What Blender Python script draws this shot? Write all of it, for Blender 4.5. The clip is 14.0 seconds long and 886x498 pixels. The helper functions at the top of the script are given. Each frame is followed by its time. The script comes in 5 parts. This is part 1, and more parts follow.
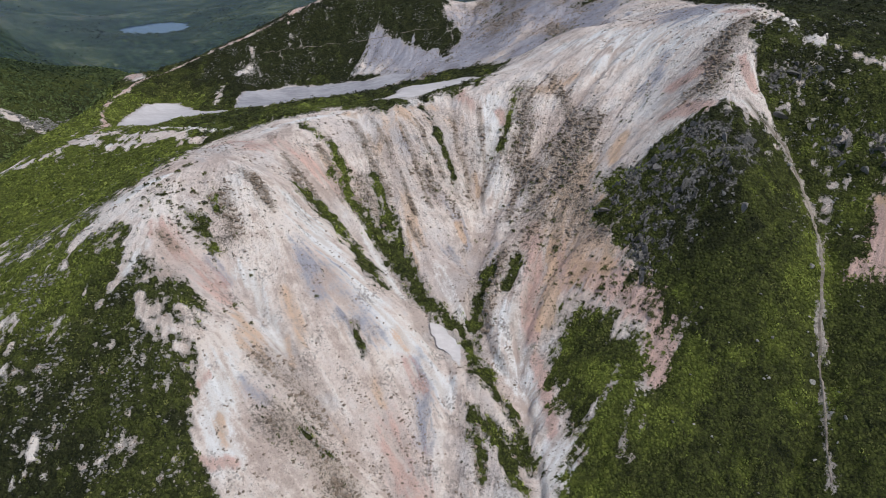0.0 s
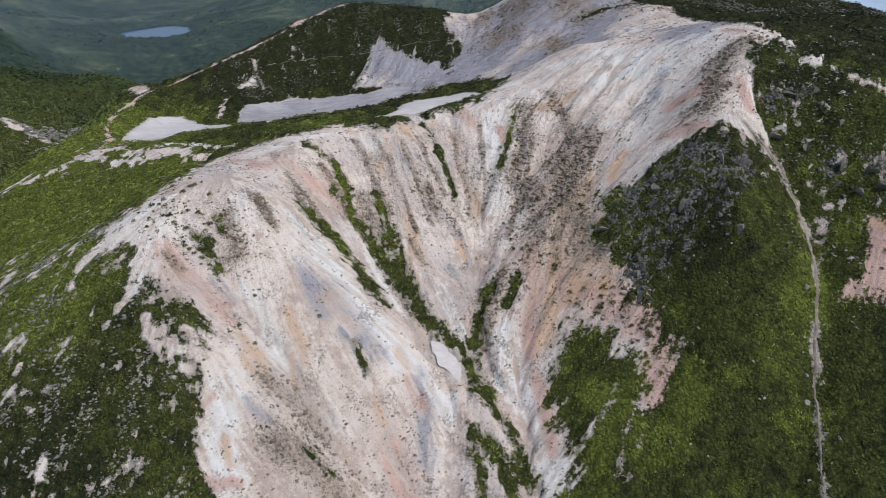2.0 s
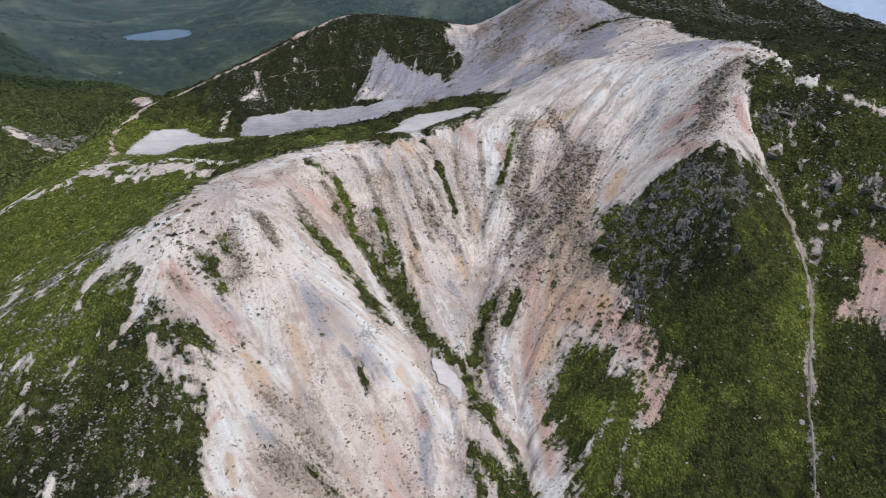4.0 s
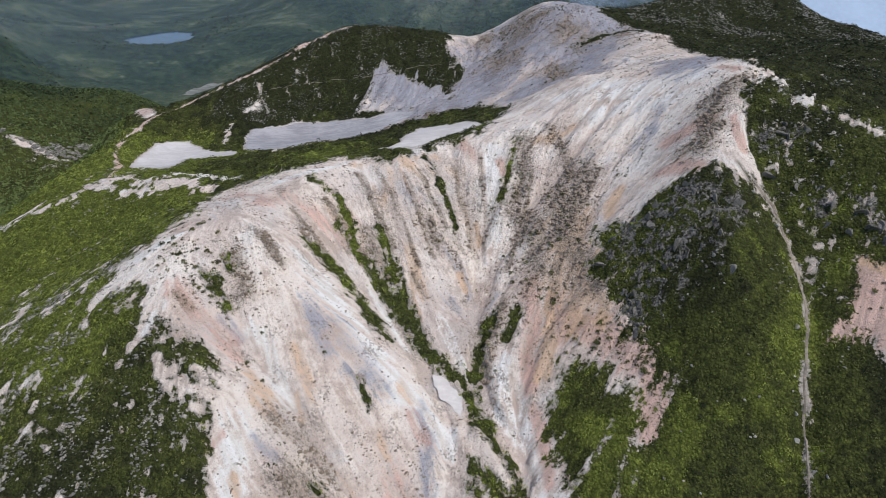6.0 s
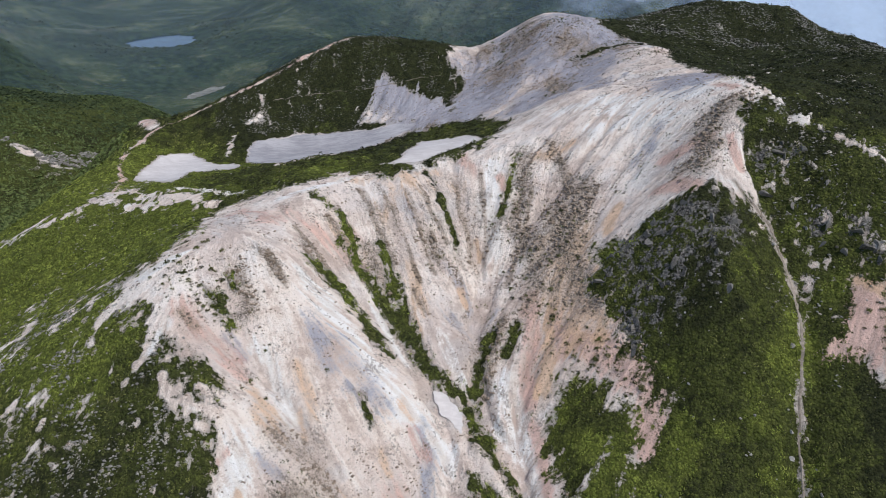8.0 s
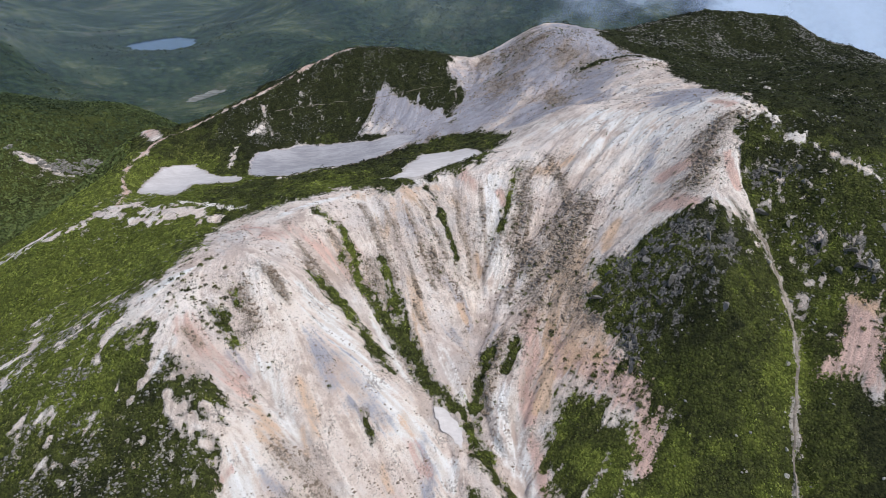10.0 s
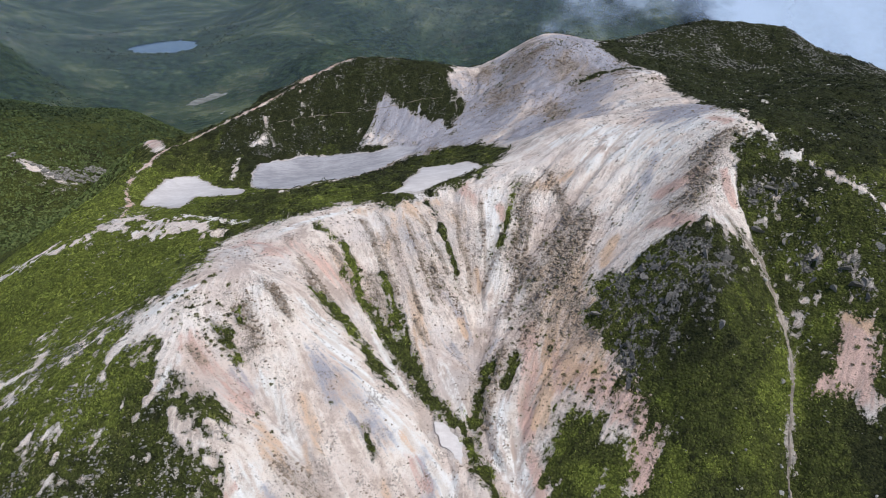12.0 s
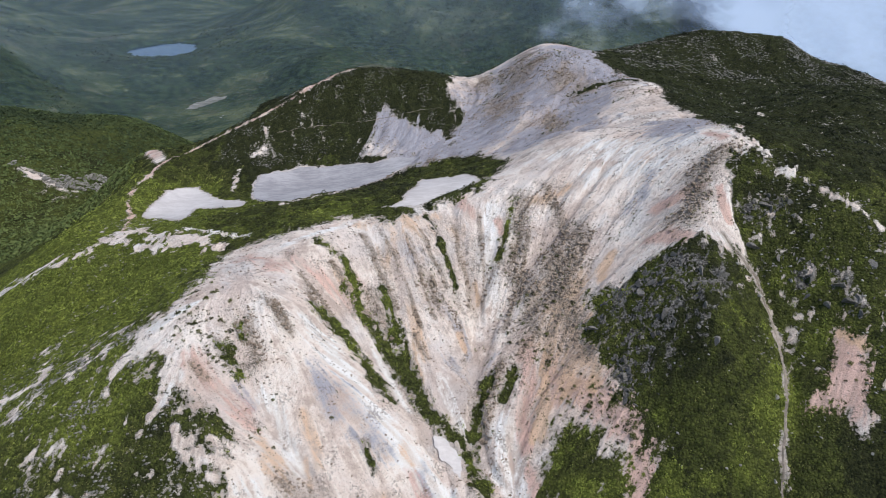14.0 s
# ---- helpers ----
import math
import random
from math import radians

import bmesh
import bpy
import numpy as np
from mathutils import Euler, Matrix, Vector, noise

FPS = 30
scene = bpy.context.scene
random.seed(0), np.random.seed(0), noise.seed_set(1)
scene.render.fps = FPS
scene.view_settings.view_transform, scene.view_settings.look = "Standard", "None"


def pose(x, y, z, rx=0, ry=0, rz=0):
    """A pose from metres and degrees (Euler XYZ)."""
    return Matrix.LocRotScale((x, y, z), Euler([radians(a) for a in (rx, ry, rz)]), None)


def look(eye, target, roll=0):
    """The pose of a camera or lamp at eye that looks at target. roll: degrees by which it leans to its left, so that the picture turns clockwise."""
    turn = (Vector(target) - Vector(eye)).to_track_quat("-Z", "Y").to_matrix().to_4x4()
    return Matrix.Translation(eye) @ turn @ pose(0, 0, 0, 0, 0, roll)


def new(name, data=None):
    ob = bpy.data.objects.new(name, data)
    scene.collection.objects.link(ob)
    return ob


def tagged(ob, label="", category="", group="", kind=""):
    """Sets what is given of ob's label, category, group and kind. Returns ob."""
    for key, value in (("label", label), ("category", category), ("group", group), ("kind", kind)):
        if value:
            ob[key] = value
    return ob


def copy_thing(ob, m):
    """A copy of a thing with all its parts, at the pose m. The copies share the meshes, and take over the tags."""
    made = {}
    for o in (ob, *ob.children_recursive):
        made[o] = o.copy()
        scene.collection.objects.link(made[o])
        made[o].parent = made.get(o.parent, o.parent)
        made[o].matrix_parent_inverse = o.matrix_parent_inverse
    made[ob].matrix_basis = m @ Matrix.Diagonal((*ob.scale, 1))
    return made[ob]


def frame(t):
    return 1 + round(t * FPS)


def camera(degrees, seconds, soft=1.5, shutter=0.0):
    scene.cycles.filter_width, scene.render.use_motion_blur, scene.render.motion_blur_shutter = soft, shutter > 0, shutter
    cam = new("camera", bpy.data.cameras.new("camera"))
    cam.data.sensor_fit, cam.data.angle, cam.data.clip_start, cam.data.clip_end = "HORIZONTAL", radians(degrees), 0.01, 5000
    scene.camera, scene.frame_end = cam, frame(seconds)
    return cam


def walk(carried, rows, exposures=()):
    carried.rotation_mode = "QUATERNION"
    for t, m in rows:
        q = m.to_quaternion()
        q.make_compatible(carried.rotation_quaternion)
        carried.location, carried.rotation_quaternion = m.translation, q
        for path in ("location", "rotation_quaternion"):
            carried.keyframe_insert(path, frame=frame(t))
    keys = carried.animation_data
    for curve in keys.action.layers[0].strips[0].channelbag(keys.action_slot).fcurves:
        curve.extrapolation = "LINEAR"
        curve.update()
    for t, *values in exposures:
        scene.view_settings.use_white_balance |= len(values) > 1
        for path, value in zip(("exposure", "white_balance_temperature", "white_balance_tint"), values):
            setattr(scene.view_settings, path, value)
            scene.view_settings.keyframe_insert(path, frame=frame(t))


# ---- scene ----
cam = camera(66.4, 14.0, soft=0.55)
METRES, EYE, TILT, LEAN, TURN = 40.0, 280.0, -28.6, 0.0, 0.0
ROWS = [
    (0.0, 0.0, 0.0, 0.0, 0.0, 0.0, -0.0),
    (0.5, 0.0012, -0.0175, 0.0317, 0.04, 0.02, -0.01),
    (1.0, 0.0012, -0.0344, 0.0632, 0.05, 0.04, -0.01),
    (1.5, 0.0012, -0.0516, 0.0948, 0.08, 0.05, -0.01),
    (2.0, 0.0014, -0.0689, 0.1266, 0.09, 0.07, -0.02),
    (2.5, 0.0018, -0.0861, 0.1585, 0.11, 0.08, -0.03),
    (3.0, 0.0013, -0.1031, 0.1903, 0.12, 0.09, -0.04),
    (5.5, 0.0023, -0.1892, 0.3499, 0.2, 0.12, -0.08),
    (6.0, 0.0022, -0.2065, 0.3789, 0.22, 0.15, -0.09),
    (6.5, 0.0027, -0.2237, 0.4106, 0.25, 0.16, -0.1),
    (7.0, 0.0028, -0.2409, 0.4415, 0.26, 0.18, -0.11),
    (7.5, 0.0029, -0.2579, 0.4728, 0.27, 0.18, -0.12),
    (8.0, 0.003, -0.2751, 0.5048, 0.29, 0.19, -0.12),
    (10.5, 0.0027, -0.3607, 0.6637, 0.33, 0.18, -0.14),
    (11.0, 0.0033, -0.3781, 0.6951, 0.34, 0.19, -0.15),
    (11.5, 0.0042, -0.3954, 0.7271, 0.36, 0.19, -0.16),
    (12.0, 0.0047, -0.413, 0.7586, 0.37, 0.2, -0.17),
    (12.5, 0.0047, -0.4305, 0.7904, 0.27, 0.21, -0.11),
    (13.0, 0.0044, -0.4478, 0.8223, 0.27, 0.21, -0.12),
    (13.5, 0.0043, -0.465, 0.8539, 0.28, 0.21, -0.13),
    (14.0, 0.0037, -0.4788, 0.8778, 0.28, 0.24, -0.15),
]
walk_rows = [(t, pose(0, 0, EYE, TILT, LEAN, TURN) @ pose(METRES * x, METRES * y, METRES * z, 90 + pitch, roll, yaw))
             for t, x, y, z, yaw, pitch, roll in ROWS]
walk(cam, walk_rows, [(0.0, -0.26), (3.5, -0.18), (7.5, -0.08), (14.0, 0.03)])

# ---- light ----
SUN_AZ, SUN_EL = 124.0, 58.0     # degrees: azimuth clockwise from north (+y), height
world = bpy.data.worlds.new("world")
scene.world = world
world.use_nodes = True
wn, wl = world.node_tree.nodes, world.node_tree.links
sky = wn.new("ShaderNodeTexSky")
sky.sky_type, sky.sun_disc = "NISHITA", False
sky.sun_elevation, sky.sun_rotation = radians(SUN_EL), radians(SUN_AZ)
wn["Background"].inputs["Strength"].default_value = 0.13
wl.new(sky.outputs["Color"], wn["Background"].inputs["Color"])
sun_data = bpy.data.lights.new("sun", "SUN")
sun_data.energy, sun_data.angle, sun_data.color = 2.9, radians(1.5), (1.0, 0.945, 0.872)
sun = new("sun", sun_data)
sun.matrix_world = look((math.sin(radians(SUN_AZ)) * 900, math.cos(radians(SUN_AZ)) * 900, 900 * math.tan(radians(SUN_EL))), (0, 0, 0))

# ---- form of the land ----
# Heights along the landforms, in metres: crests, faces and hollows.
RIM = [(-141.5, 195.5, 183.5), (-120.5, 228, 195), (-96.5, 206.5, 200), (-78, 186, 209), (-63.5, 196.5, 209.5), (-42.5, 203, 211.5), (-30, 227.5, 211.5), (-20, 232, 213.5), (12.5, 234, 215), (32, 224.5, 214.5), (42.5, 233, 221.5), (62, 234.5, 229.5), (80.5, 233.5, 238), (101, 244, 243), (90, 214, 241.5), (98, 212.5, 242.5), (111.5, 195, 236), (122, 183.5, 234.5), (96, 198.5, 235.5)]
WEST_SLOPE = [(-134, 204, 188), (-163.5, 235, 186.5), (-81, 104, 173.5), (-87, 112.5, 180), (-92.5, 122.5, 184.5), (-78.5, 115.5, 181.5), (-63, 103.5, 175.5), (-87.5, 135.5, 193), (-76.5, 144, 201), (-77, 165.5, 209), (-66, 139.5, 198.5), (-55, 115.5, 181.5), (-52.5, 100.5, 174), (-102.5, 180, 196.5), (-113.5, 183, 190.5), (-117, 170, 190), (-122.5, 166, 187), (-134, 192.5, 184), (-126, 207.5, 189.5), (-112, 139, 187.5)]
WEST_FACE = [(-61, 162.5, 206.5), (-50.5, 171.5, 209), (-46, 163, 202.5), (-56, 149.5, 196.5), (-56, 128, 190.5), (-41.5, 153.5, 194.5), (-49, 141.5, 188), (-48, 114.5, 178), (-34.5, 144, 185.5), (-30, 156.5, 190), (-21, 141, 178), (-36, 114.5, 173.5), (-34, 109, 170), (-24.5, 119, 167), (-16.5, 114, 159.5)]
BOWL = [(-38, 173, 197.5), (-34, 189.5, 201), (-22.5, 178, 190.5), (-18.5, 201, 203.5), (-6, 216, 209), (-3.5, 201.5, 199), (8, 219.5, 207.5), (11.5, 200, 193.5), (19, 206, 201), (23, 223, 211), (32, 200.5, 202), (42, 211.5, 211), (47, 193.5, 205.5), (51, 212.5, 217), (67.5, 212.5, 223), (61, 197, 215.5), (-13.5, 211.5, 209.5), (2, 185, 189), (26, 196, 196), (37, 213.5, 208.5), (41, 189, 201.5)]
GULLY = [(14.5, 183.5, 186), (7.5, 176.5, 179), (-8.5, 178.5, 189), (-15, 168.5, 183), (0, 168.5, 181.5), (-8, 159, 178), (-3.5, 154.5, 175.5), (2, 150, 170), (15, 158, 175), (9.5, 136.5, 166), (14.5, 138, 164.5), (22.5, 138, 162.5), (22, 124.5, 158.5), (-6, 121.5, 159.5), (15.5, 113.5, 155), (25, 117, 156)]
EAST_FACE = [(26.5, 176, 187.5), (20, 168, 182), (32.5, 170, 186.5), (37, 182, 195.5), (44.5, 165, 190), (48, 182, 200.5), (37, 152, 179.5), (46, 152, 183.5), (27.5, 148.5, 171.5), (48, 149, 183), (30, 124.5, 161.5), (35, 126.5, 167.5), (41.5, 116, 164.5), (43, 174, 192), (50.5, 173.5, 200.5), (56.5, 171.5, 202)]
SPUR = [(83, 182.5, 226), (76, 185, 226.5), (70, 188, 221.5), (63.5, 173.5, 212), (71, 162.5, 212), (64.5, 161, 204), (76.5, 157.5, 212), (75, 152.5, 205.5), (78, 139, 194), (73, 129.5, 184.5), (62.5, 128.5, 179.5), (58, 139.5, 183), (53, 129.5, 175.5), (65.5, 119, 174), (56, 109, 166.5), (72.5, 105, 167)]
TRAIL_SIDE = [(97.5, 161.5, 206.5), (86.5, 146, 199.5), (90, 132, 186), (86, 136, 190), (89, 126, 181.5), (85, 114.5, 173.5), (95, 130, 186.5), (93.5, 116.5, 179.5), (89.5, 103, 172.5), (105, 147.5, 202), (112.5, 154, 208.5), (107, 150.5, 204.5), (99, 176, 218), (109, 177.5, 226), (114.5, 172, 224.5), (102.5, 192, 231.5), (99, 188, 227), (115.5, 162, 218), (117, 173, 227.5), (92.5, 181.5, 220.5), (98, 150.5, 200), (109, 135.5, 196.5)]
BASIN = [(-141, 271, 194.5), (-146.5, 245, 194), (-132, 266, 192), (-111, 270.5, 193.5), (-97.5, 284, 194), (-91, 295, 194.5), (-100, 303, 195.5), (-82, 320.5, 192), (-67.5, 337, 198), (-56.5, 324, 193.5), (-40.5, 332.5, 199.5), (-20.5, 342.5, 207), (2.5, 340, 207.5), (-55, 238, 209), (-15, 245.5, 213), (13.5, 258.5, 214), (-79.5, 212.5, 203), (-133, 240, 195.5), (-123, 242, 197), (-106, 229, 200.5), (-90.5, 220.5, 202.5)]
BACK_RIDGE = [(-51, 388.5, 227), (-61.5, 388, 225), (-78.5, 374, 219.5), (-88, 364, 215.3), (-97, 357, 211.5), (-105.5, 350, 208.6), (-115.5, 341, 205), (-128, 332, 200.8), (-140, 322, 197.5), (-143, 312, 197.7), (-145, 298, 196.6), (-144, 282, 195.2), (-75.7, 367.8, 216.3), (-86, 354.8, 211), (-95, 345.8, 206.7), (-130, 320.7, 197), (-121, 300.4, 191), (-98.5, 305, 196), (-156, 340, 193.5), (-163, 352, 191)]
BEHIND_RIDGE = [(-118, 380, 192), (-142, 362, 184), (-182, 380, 172), (-174, 326, 176), (-170, 300, 178), (-92, 396, 202), (-122, 440, 191), (-114, 441, 194), (-104, 446, 193), (-112, 478, 165), (-30, 403, 223), (0.5, 387, 223.5), (-56.5, 347.5, 205), (-30, 354.5, 212), (13, 395, 220), (-58, 356.5, 208.5)]
GREY_HILL = [(28, 367, 219.5), (30.5, 319, 218), (62.5, 322.5, 228.5), (48, 264.5, 230), (86.5, 304.5, 238.5), (51, 367, 237.5), (79.5, 360, 237.5), (94.5, 399, 234), (37.5, 322.5, 223), (60.5, 274, 229), (38.5, 283, 219)]
EAST_HILLS = [(133, 279.5, 232), (150.5, 269, 234), (175.5, 295, 236), (128, 332.5, 228.5), (172.5, 387.5, 227), (89, 405, 231), (110, 420, 232), (140, 430, 236.5), (160, 435, 240), (190, 435, 237.5), (207, 430, 236.5), (224, 420, 226), (243, 420, 221.5), (266, 410, 213), (160, 480, 212), (240, 480, 188), (60, 415, 236)]
WEST_VALLEY = [(-272.5, 405.5, 129), (-283, 433.5, 143), (-269, 441.5, 136), (-251, 456.5, 123.5), (-316.5, 491.5, 160), (-282, 506, 142.5), (-250, 515, 132), (-369, 560, 153), (-332, 560, 146), (-304, 560, 142.5), (-298, 590, 141), (-278, 600, 135), (-255, 600, 123), (-221, 560, 118), (-300, 680, 84), (-380, 660, 100), (-220, 680, 60)]
OUTER = [(-150, 100, 150), (-220, 160, 140), (-240, 260, 140), (-195, 310, 158), (-150, 60, 120), (-60, 60, 145), (10, 60, 118), (70, 60, 135), (130, 80, 165), (180, 150, 195), (220, 220, 210), (260, 300, 215), (310, 420, 198), (200, 500, 180), (80, 480, 195), (0, 460, 170), (-60, 460, 170), (-160, 425, 150), (-200, 420, 120), (-150, 520, 110), (0, 0, 60), (-200, 0, 60), (200, 0, 90), (-330, 300, 100), (-330, 100, 70), (0, 620, 100), (150, 620, 130), (-120, 640, 60), (300, 560, 150), (-460, 560, 150), (-450, 420, 120)]
FORMS = [RIM, WEST_SLOPE, WEST_FACE, BOWL, GULLY, EAST_FACE, SPUR, TRAIL_SIDE, BASIN, BACK_RIDGE, BEHIND_RIDGE, GREY_HILL, EAST_HILLS, WEST_VALLEY, OUTER]
# Far hills: middle x, y, height, half widths
HILLS = [(-520, 640, 150, 200, 170), (-880, 1000, 170, 260, 240), (150, 2150, 330, 650, 520), (-1700, 2300, 150, 600, 400), (-1500, 1500, 160, 500, 500)]
LAKE = (-620, 1509, 72, 76)


def smooth(a, b, v):
    s = np.clip((v - a) / (b - a), 0, 1)
    return s * s * (3 - 2 * s)


def spline_sheet():
    """A thin-plate sheet over the landforms: its knots and weights."""
    k = np.array([p for form in FORMS for p in form], float)
    s = k[:, :2] / 100
    d2 = ((s[:, None] - s[None]) ** 2).sum(2)
    n = len(k)
    a = np.zeros((n + 3, n + 3))
    a[:n, :n] = 0.5 * d2 * np.log(d2 + 1e-12) + np.eye(n) * 0.0012
    a[:n, n], a[:n, n + 1:] = 1, s
    a[n, :n], a[n + 1:, :n] = 1, s.T
    w = np.linalg.solve(a, np.r_[k[:, 2], 0, 0, 0])
    return s, w


SHEET = spline_sheet()


def sheet_height(x, y):
    s, w = SHEET
    px, py = x / 100, y / 100
    z = w[-3] + w[-2] * px + w[-1] * py
    for (kx, ky), c in zip(s, w):
        d2 = (px - kx) ** 2 + (py - ky) ** 2
        z = z + c * 0.5 * d2 * np.log(d2 + 1e-12)
    return z


def wave_noise(x, y, size, seed, octaves=4, gain=0.5):
    """Smooth value noise over the plan, about -1 to 1."""
    total, amp, norm = 0.0, 1.0, 0.0
    for o in range(octaves):
        f = 2.0 ** o / size
        px, py = x * f + 17.3 * seed + 5.1 * o, y * f - 9.7 * seed + 3.3 * o
        ix, iy = np.floor(px), np.floor(py)
        fx, fy = px - ix, py - iy
        fx, fy = fx * fx * (3 - 2 * fx), fy * fy * (3 - 2 * fy)

        def cell(a, b):
            h = np.sin((ix + a) * 127.1 + (iy + b) * 311.7 + seed * 74.7 + o * 13.1) * 43758.5453
            return (h - np.floor(h)) * 2 - 1
        v = (cell(0, 0) * (1 - fx) + cell(1, 0) * fx) * (1 - fy) + (cell(0, 1) * (1 - fx) + cell(1, 1) * fx) * fy
        total, norm, amp = total + amp * v, norm + amp, amp * gain
    return total / norm


def far_height(x, y):
    d = np.hypot(x, y)
    z = 12 - 330 * smooth(1700, 3900, d) + 0 * x
    for hx, hy, h, rx, ry in HILLS:
        z = z + h * np.exp(-(((x - hx) / rx) ** 2 + ((y - hy) / ry) ** 2))
    z = z - 110 * smooth(0.22, 0.45, x / np.maximum(y, 50)) * smooth(500, 900, d)
    rough = wave_noise(x, y, 420, 3, 5, 0.58)
    z = z + 110 * rough * smooth(300, 900, d) * (1 - 0.6 * smooth(2300, 4300, d))
    lx, ly, la, lb = LAKE
    side = (x * ly - y * lx) / math.hypot(lx, ly)       # the valley that opens towards the lake and the sea
    trough = np.exp(-(side / (120 + 0.10 * d)) ** 2) * smooth(450, 800, d)
    z = z * (1 - 0.85 * trough) - 25 * trough * smooth(900, 1200, d) * (1 - smooth(1250, 1450, d)) - 90 * trough * smooth(1650, 2100, d)
    e = np.hypot((x - lx) / la, (y - ly) / lb) + 0.4 * wave_noise(x, y, 70, 9, 3)
    near_lake = 1 - smooth(1.0, 4.0, e)
    z = z * (1 - near_lake) + near_lake * (4 + 3 * (e - 1) * 4)
    return np.where(e < 1.05, np.minimum(z, -3 + 40 * np.clip(e - 0.98, 0, 1)), z)


def land(x, y):
    """Height of the ground, without its small relief."""
    dx = np.maximum(np.maximum(-400 - x, x - 250), 0)
    dy = np.maximum(np.maximum(60 - y, y - 560), 0)
    w = 1 - smooth(0, 260, np.hypot(dx, dy))
    near = sheet_height(x, y)
    return near * w + far_height(x, y) * (1 - w)


def rill_angle(x, y):
    """Direction round the foot of the gully, along which the slopes are furrowed."""
    return np.arctan2(x - 14, y - 96), np.hypot(x - 14, y - 96)


def blur(a, r):
    """A box blur, twice, over a grid."""
    for _ in range(2):
        for axis in (0, 1):
            pad = [(r + 1, r) if k == axis else (0, 0) for k in (0, 1)]
            c = np.cumsum(np.pad(a, pad, mode="edge"), axis)
            hi, lo = [slice(None)] * 2, [slice(None)] * 2
            hi[axis], lo[axis] = slice(2 * r + 1, None), slice(None, -2 * r - 1)
            a = (c[tuple(hi)] - c[tuple(lo)]) / (2 * r + 1)
    return a


GRID = (-180.0, 262.0, 86.0, 440.0, 0.55)


FINE = (-106.0, 122.0, 88.0, 264.0, 0.29)


def on_grid(a, x, y, grid=GRID):
    """A grid's value at places in the plan."""
    x0, x1, y0, y1, c = grid
    fx, fy = np.clip((x - x0) / c, 0, a.shape[1] - 1.001), np.clip((y - y0) / c, 0, a.shape[0] - 1.001)
    i, j = fx.astype(int), fy.astype(int)
    fx, fy = fx - i, fy - j
    return (a[j, i] * (1 - fx) + a[j, i + 1] * fx) * (1 - fy) + (a[j + 1, i] * (1 - fx) + a[j + 1, i + 1] * fx) * fy


def wash():
    """Rain run over the land: how deep it has cut, and the grain that it leaves down the slopes."""
    x0, x1, y0, y1, c = GRID
    gx, gy = np.arange(x0, x1, c), np.arange(y0, y1, c)
    x, y = np.meshgrid(gx, gy)
    base = land(x, y)
    h = base + 0.9 * wave_noise(x, y, 16, 11, 3) + 0.45 * wave_noise(x, y, 5, 12, 2)
    m, n = h.shape
    flat_h = h.ravel().tolist()
    order = np.argsort(-h, axis=None).tolist()
    water = [1.0] * (m * n)
    near = [(-1, 1.0), (1, 1.0), (-n, 1.0), (n, 1.0), (-n - 1, 0.7), (-n + 1, 0.7), (n - 1, 0.7), (n + 1, 0.7)]
    for i in order:
        col = i % n
        if col == 0 or col == n - 1 or i < n or i >= n * (m - 1):
            continue
        hi, down, total = flat_h[i], [], 0.0
        for d, k in near:
            fall = hi - flat_h[i + d]
            if fall > 0:
                w = (fall * k) ** 2.4
                down.append((i + d, w))
                total += w
        if total > 0:
            share = water[i] / total
            for j, w in down:
                water[j] += w * share
    amount = np.minimum(np.array(water).reshape(m, n) * 0.6, 1500.0) ** 0.42
    amount = blur(amount, 1)
    cut = -(amount - blur(amount, 12))
    gyv, gxv = np.gradient(blur(base, 2) + 0.10 * cut)
    length = np.hypot(gxv, gyv) + 1e-6
    vx, vy = -gxv / length * c, -gyv / length * c
    grains = []
    r = np.random.default_rng(5)
    for size, steps in ((4, 22), (0, 12), (9, 44)):
        seed = r.normal(0, 1, (m, n))
        if size:
            seed = blur(seed, size - 1)
        total = seed.copy()
        for way in (1, -1):
            px, py = x.copy(), y.copy()
            for k in range(steps):
                px, py = px + way * on_grid(vx, px, py), py + way * on_grid(vy, px, py)
                total += on_grid(seed, px, py)
        total = (total - total.mean()) / total.std()
        grains.append(np.clip(0.5 + 0.18 * total, 0, 1))
    # hair-fine streaks on the near slopes
    fx, fy = np.meshgrid(np.arange(FINE[0], FINE[1], FINE[4]), np.arange(FINE[2], FINE[3], FINE[4]))
    seed = r.normal(0, 1, fx.shape)
    total = seed.copy()
    for way in (1, -1):
        px, py = fx.copy(), fy.copy()
        for k in range(11):
            ux, uy = on_grid(vx, px, py), on_grid(vy, px, py)
            norm = FINE[4] * way / (np.hypot(ux, uy) + 1e-6)
            px, py = px + ux * norm, py + uy * norm
            total += on_grid(seed, px, py, FINE)
    hair = np.clip(0.5 + 0.18 * (total - total.mean()) / total.std(), 0, 1)
    return cut, grains[0], grains[1], grains[2], hair


CUT, GRAIN, GRAIN_FINE, GRAIN_BROAD, HAIR = wash()


def hair_at(x, y):
    """The finest grain, fading to an even 0.5 away from the near slopes."""
    edge = np.minimum(np.minimum(x - FINE[0], FINE[1] - x), np.minimum(y - FINE[2], FINE[3] - y))
    return 0.5 + (on_grid(HAIR, x, y, FINE) - 0.5) * smooth(0, 8, edge)


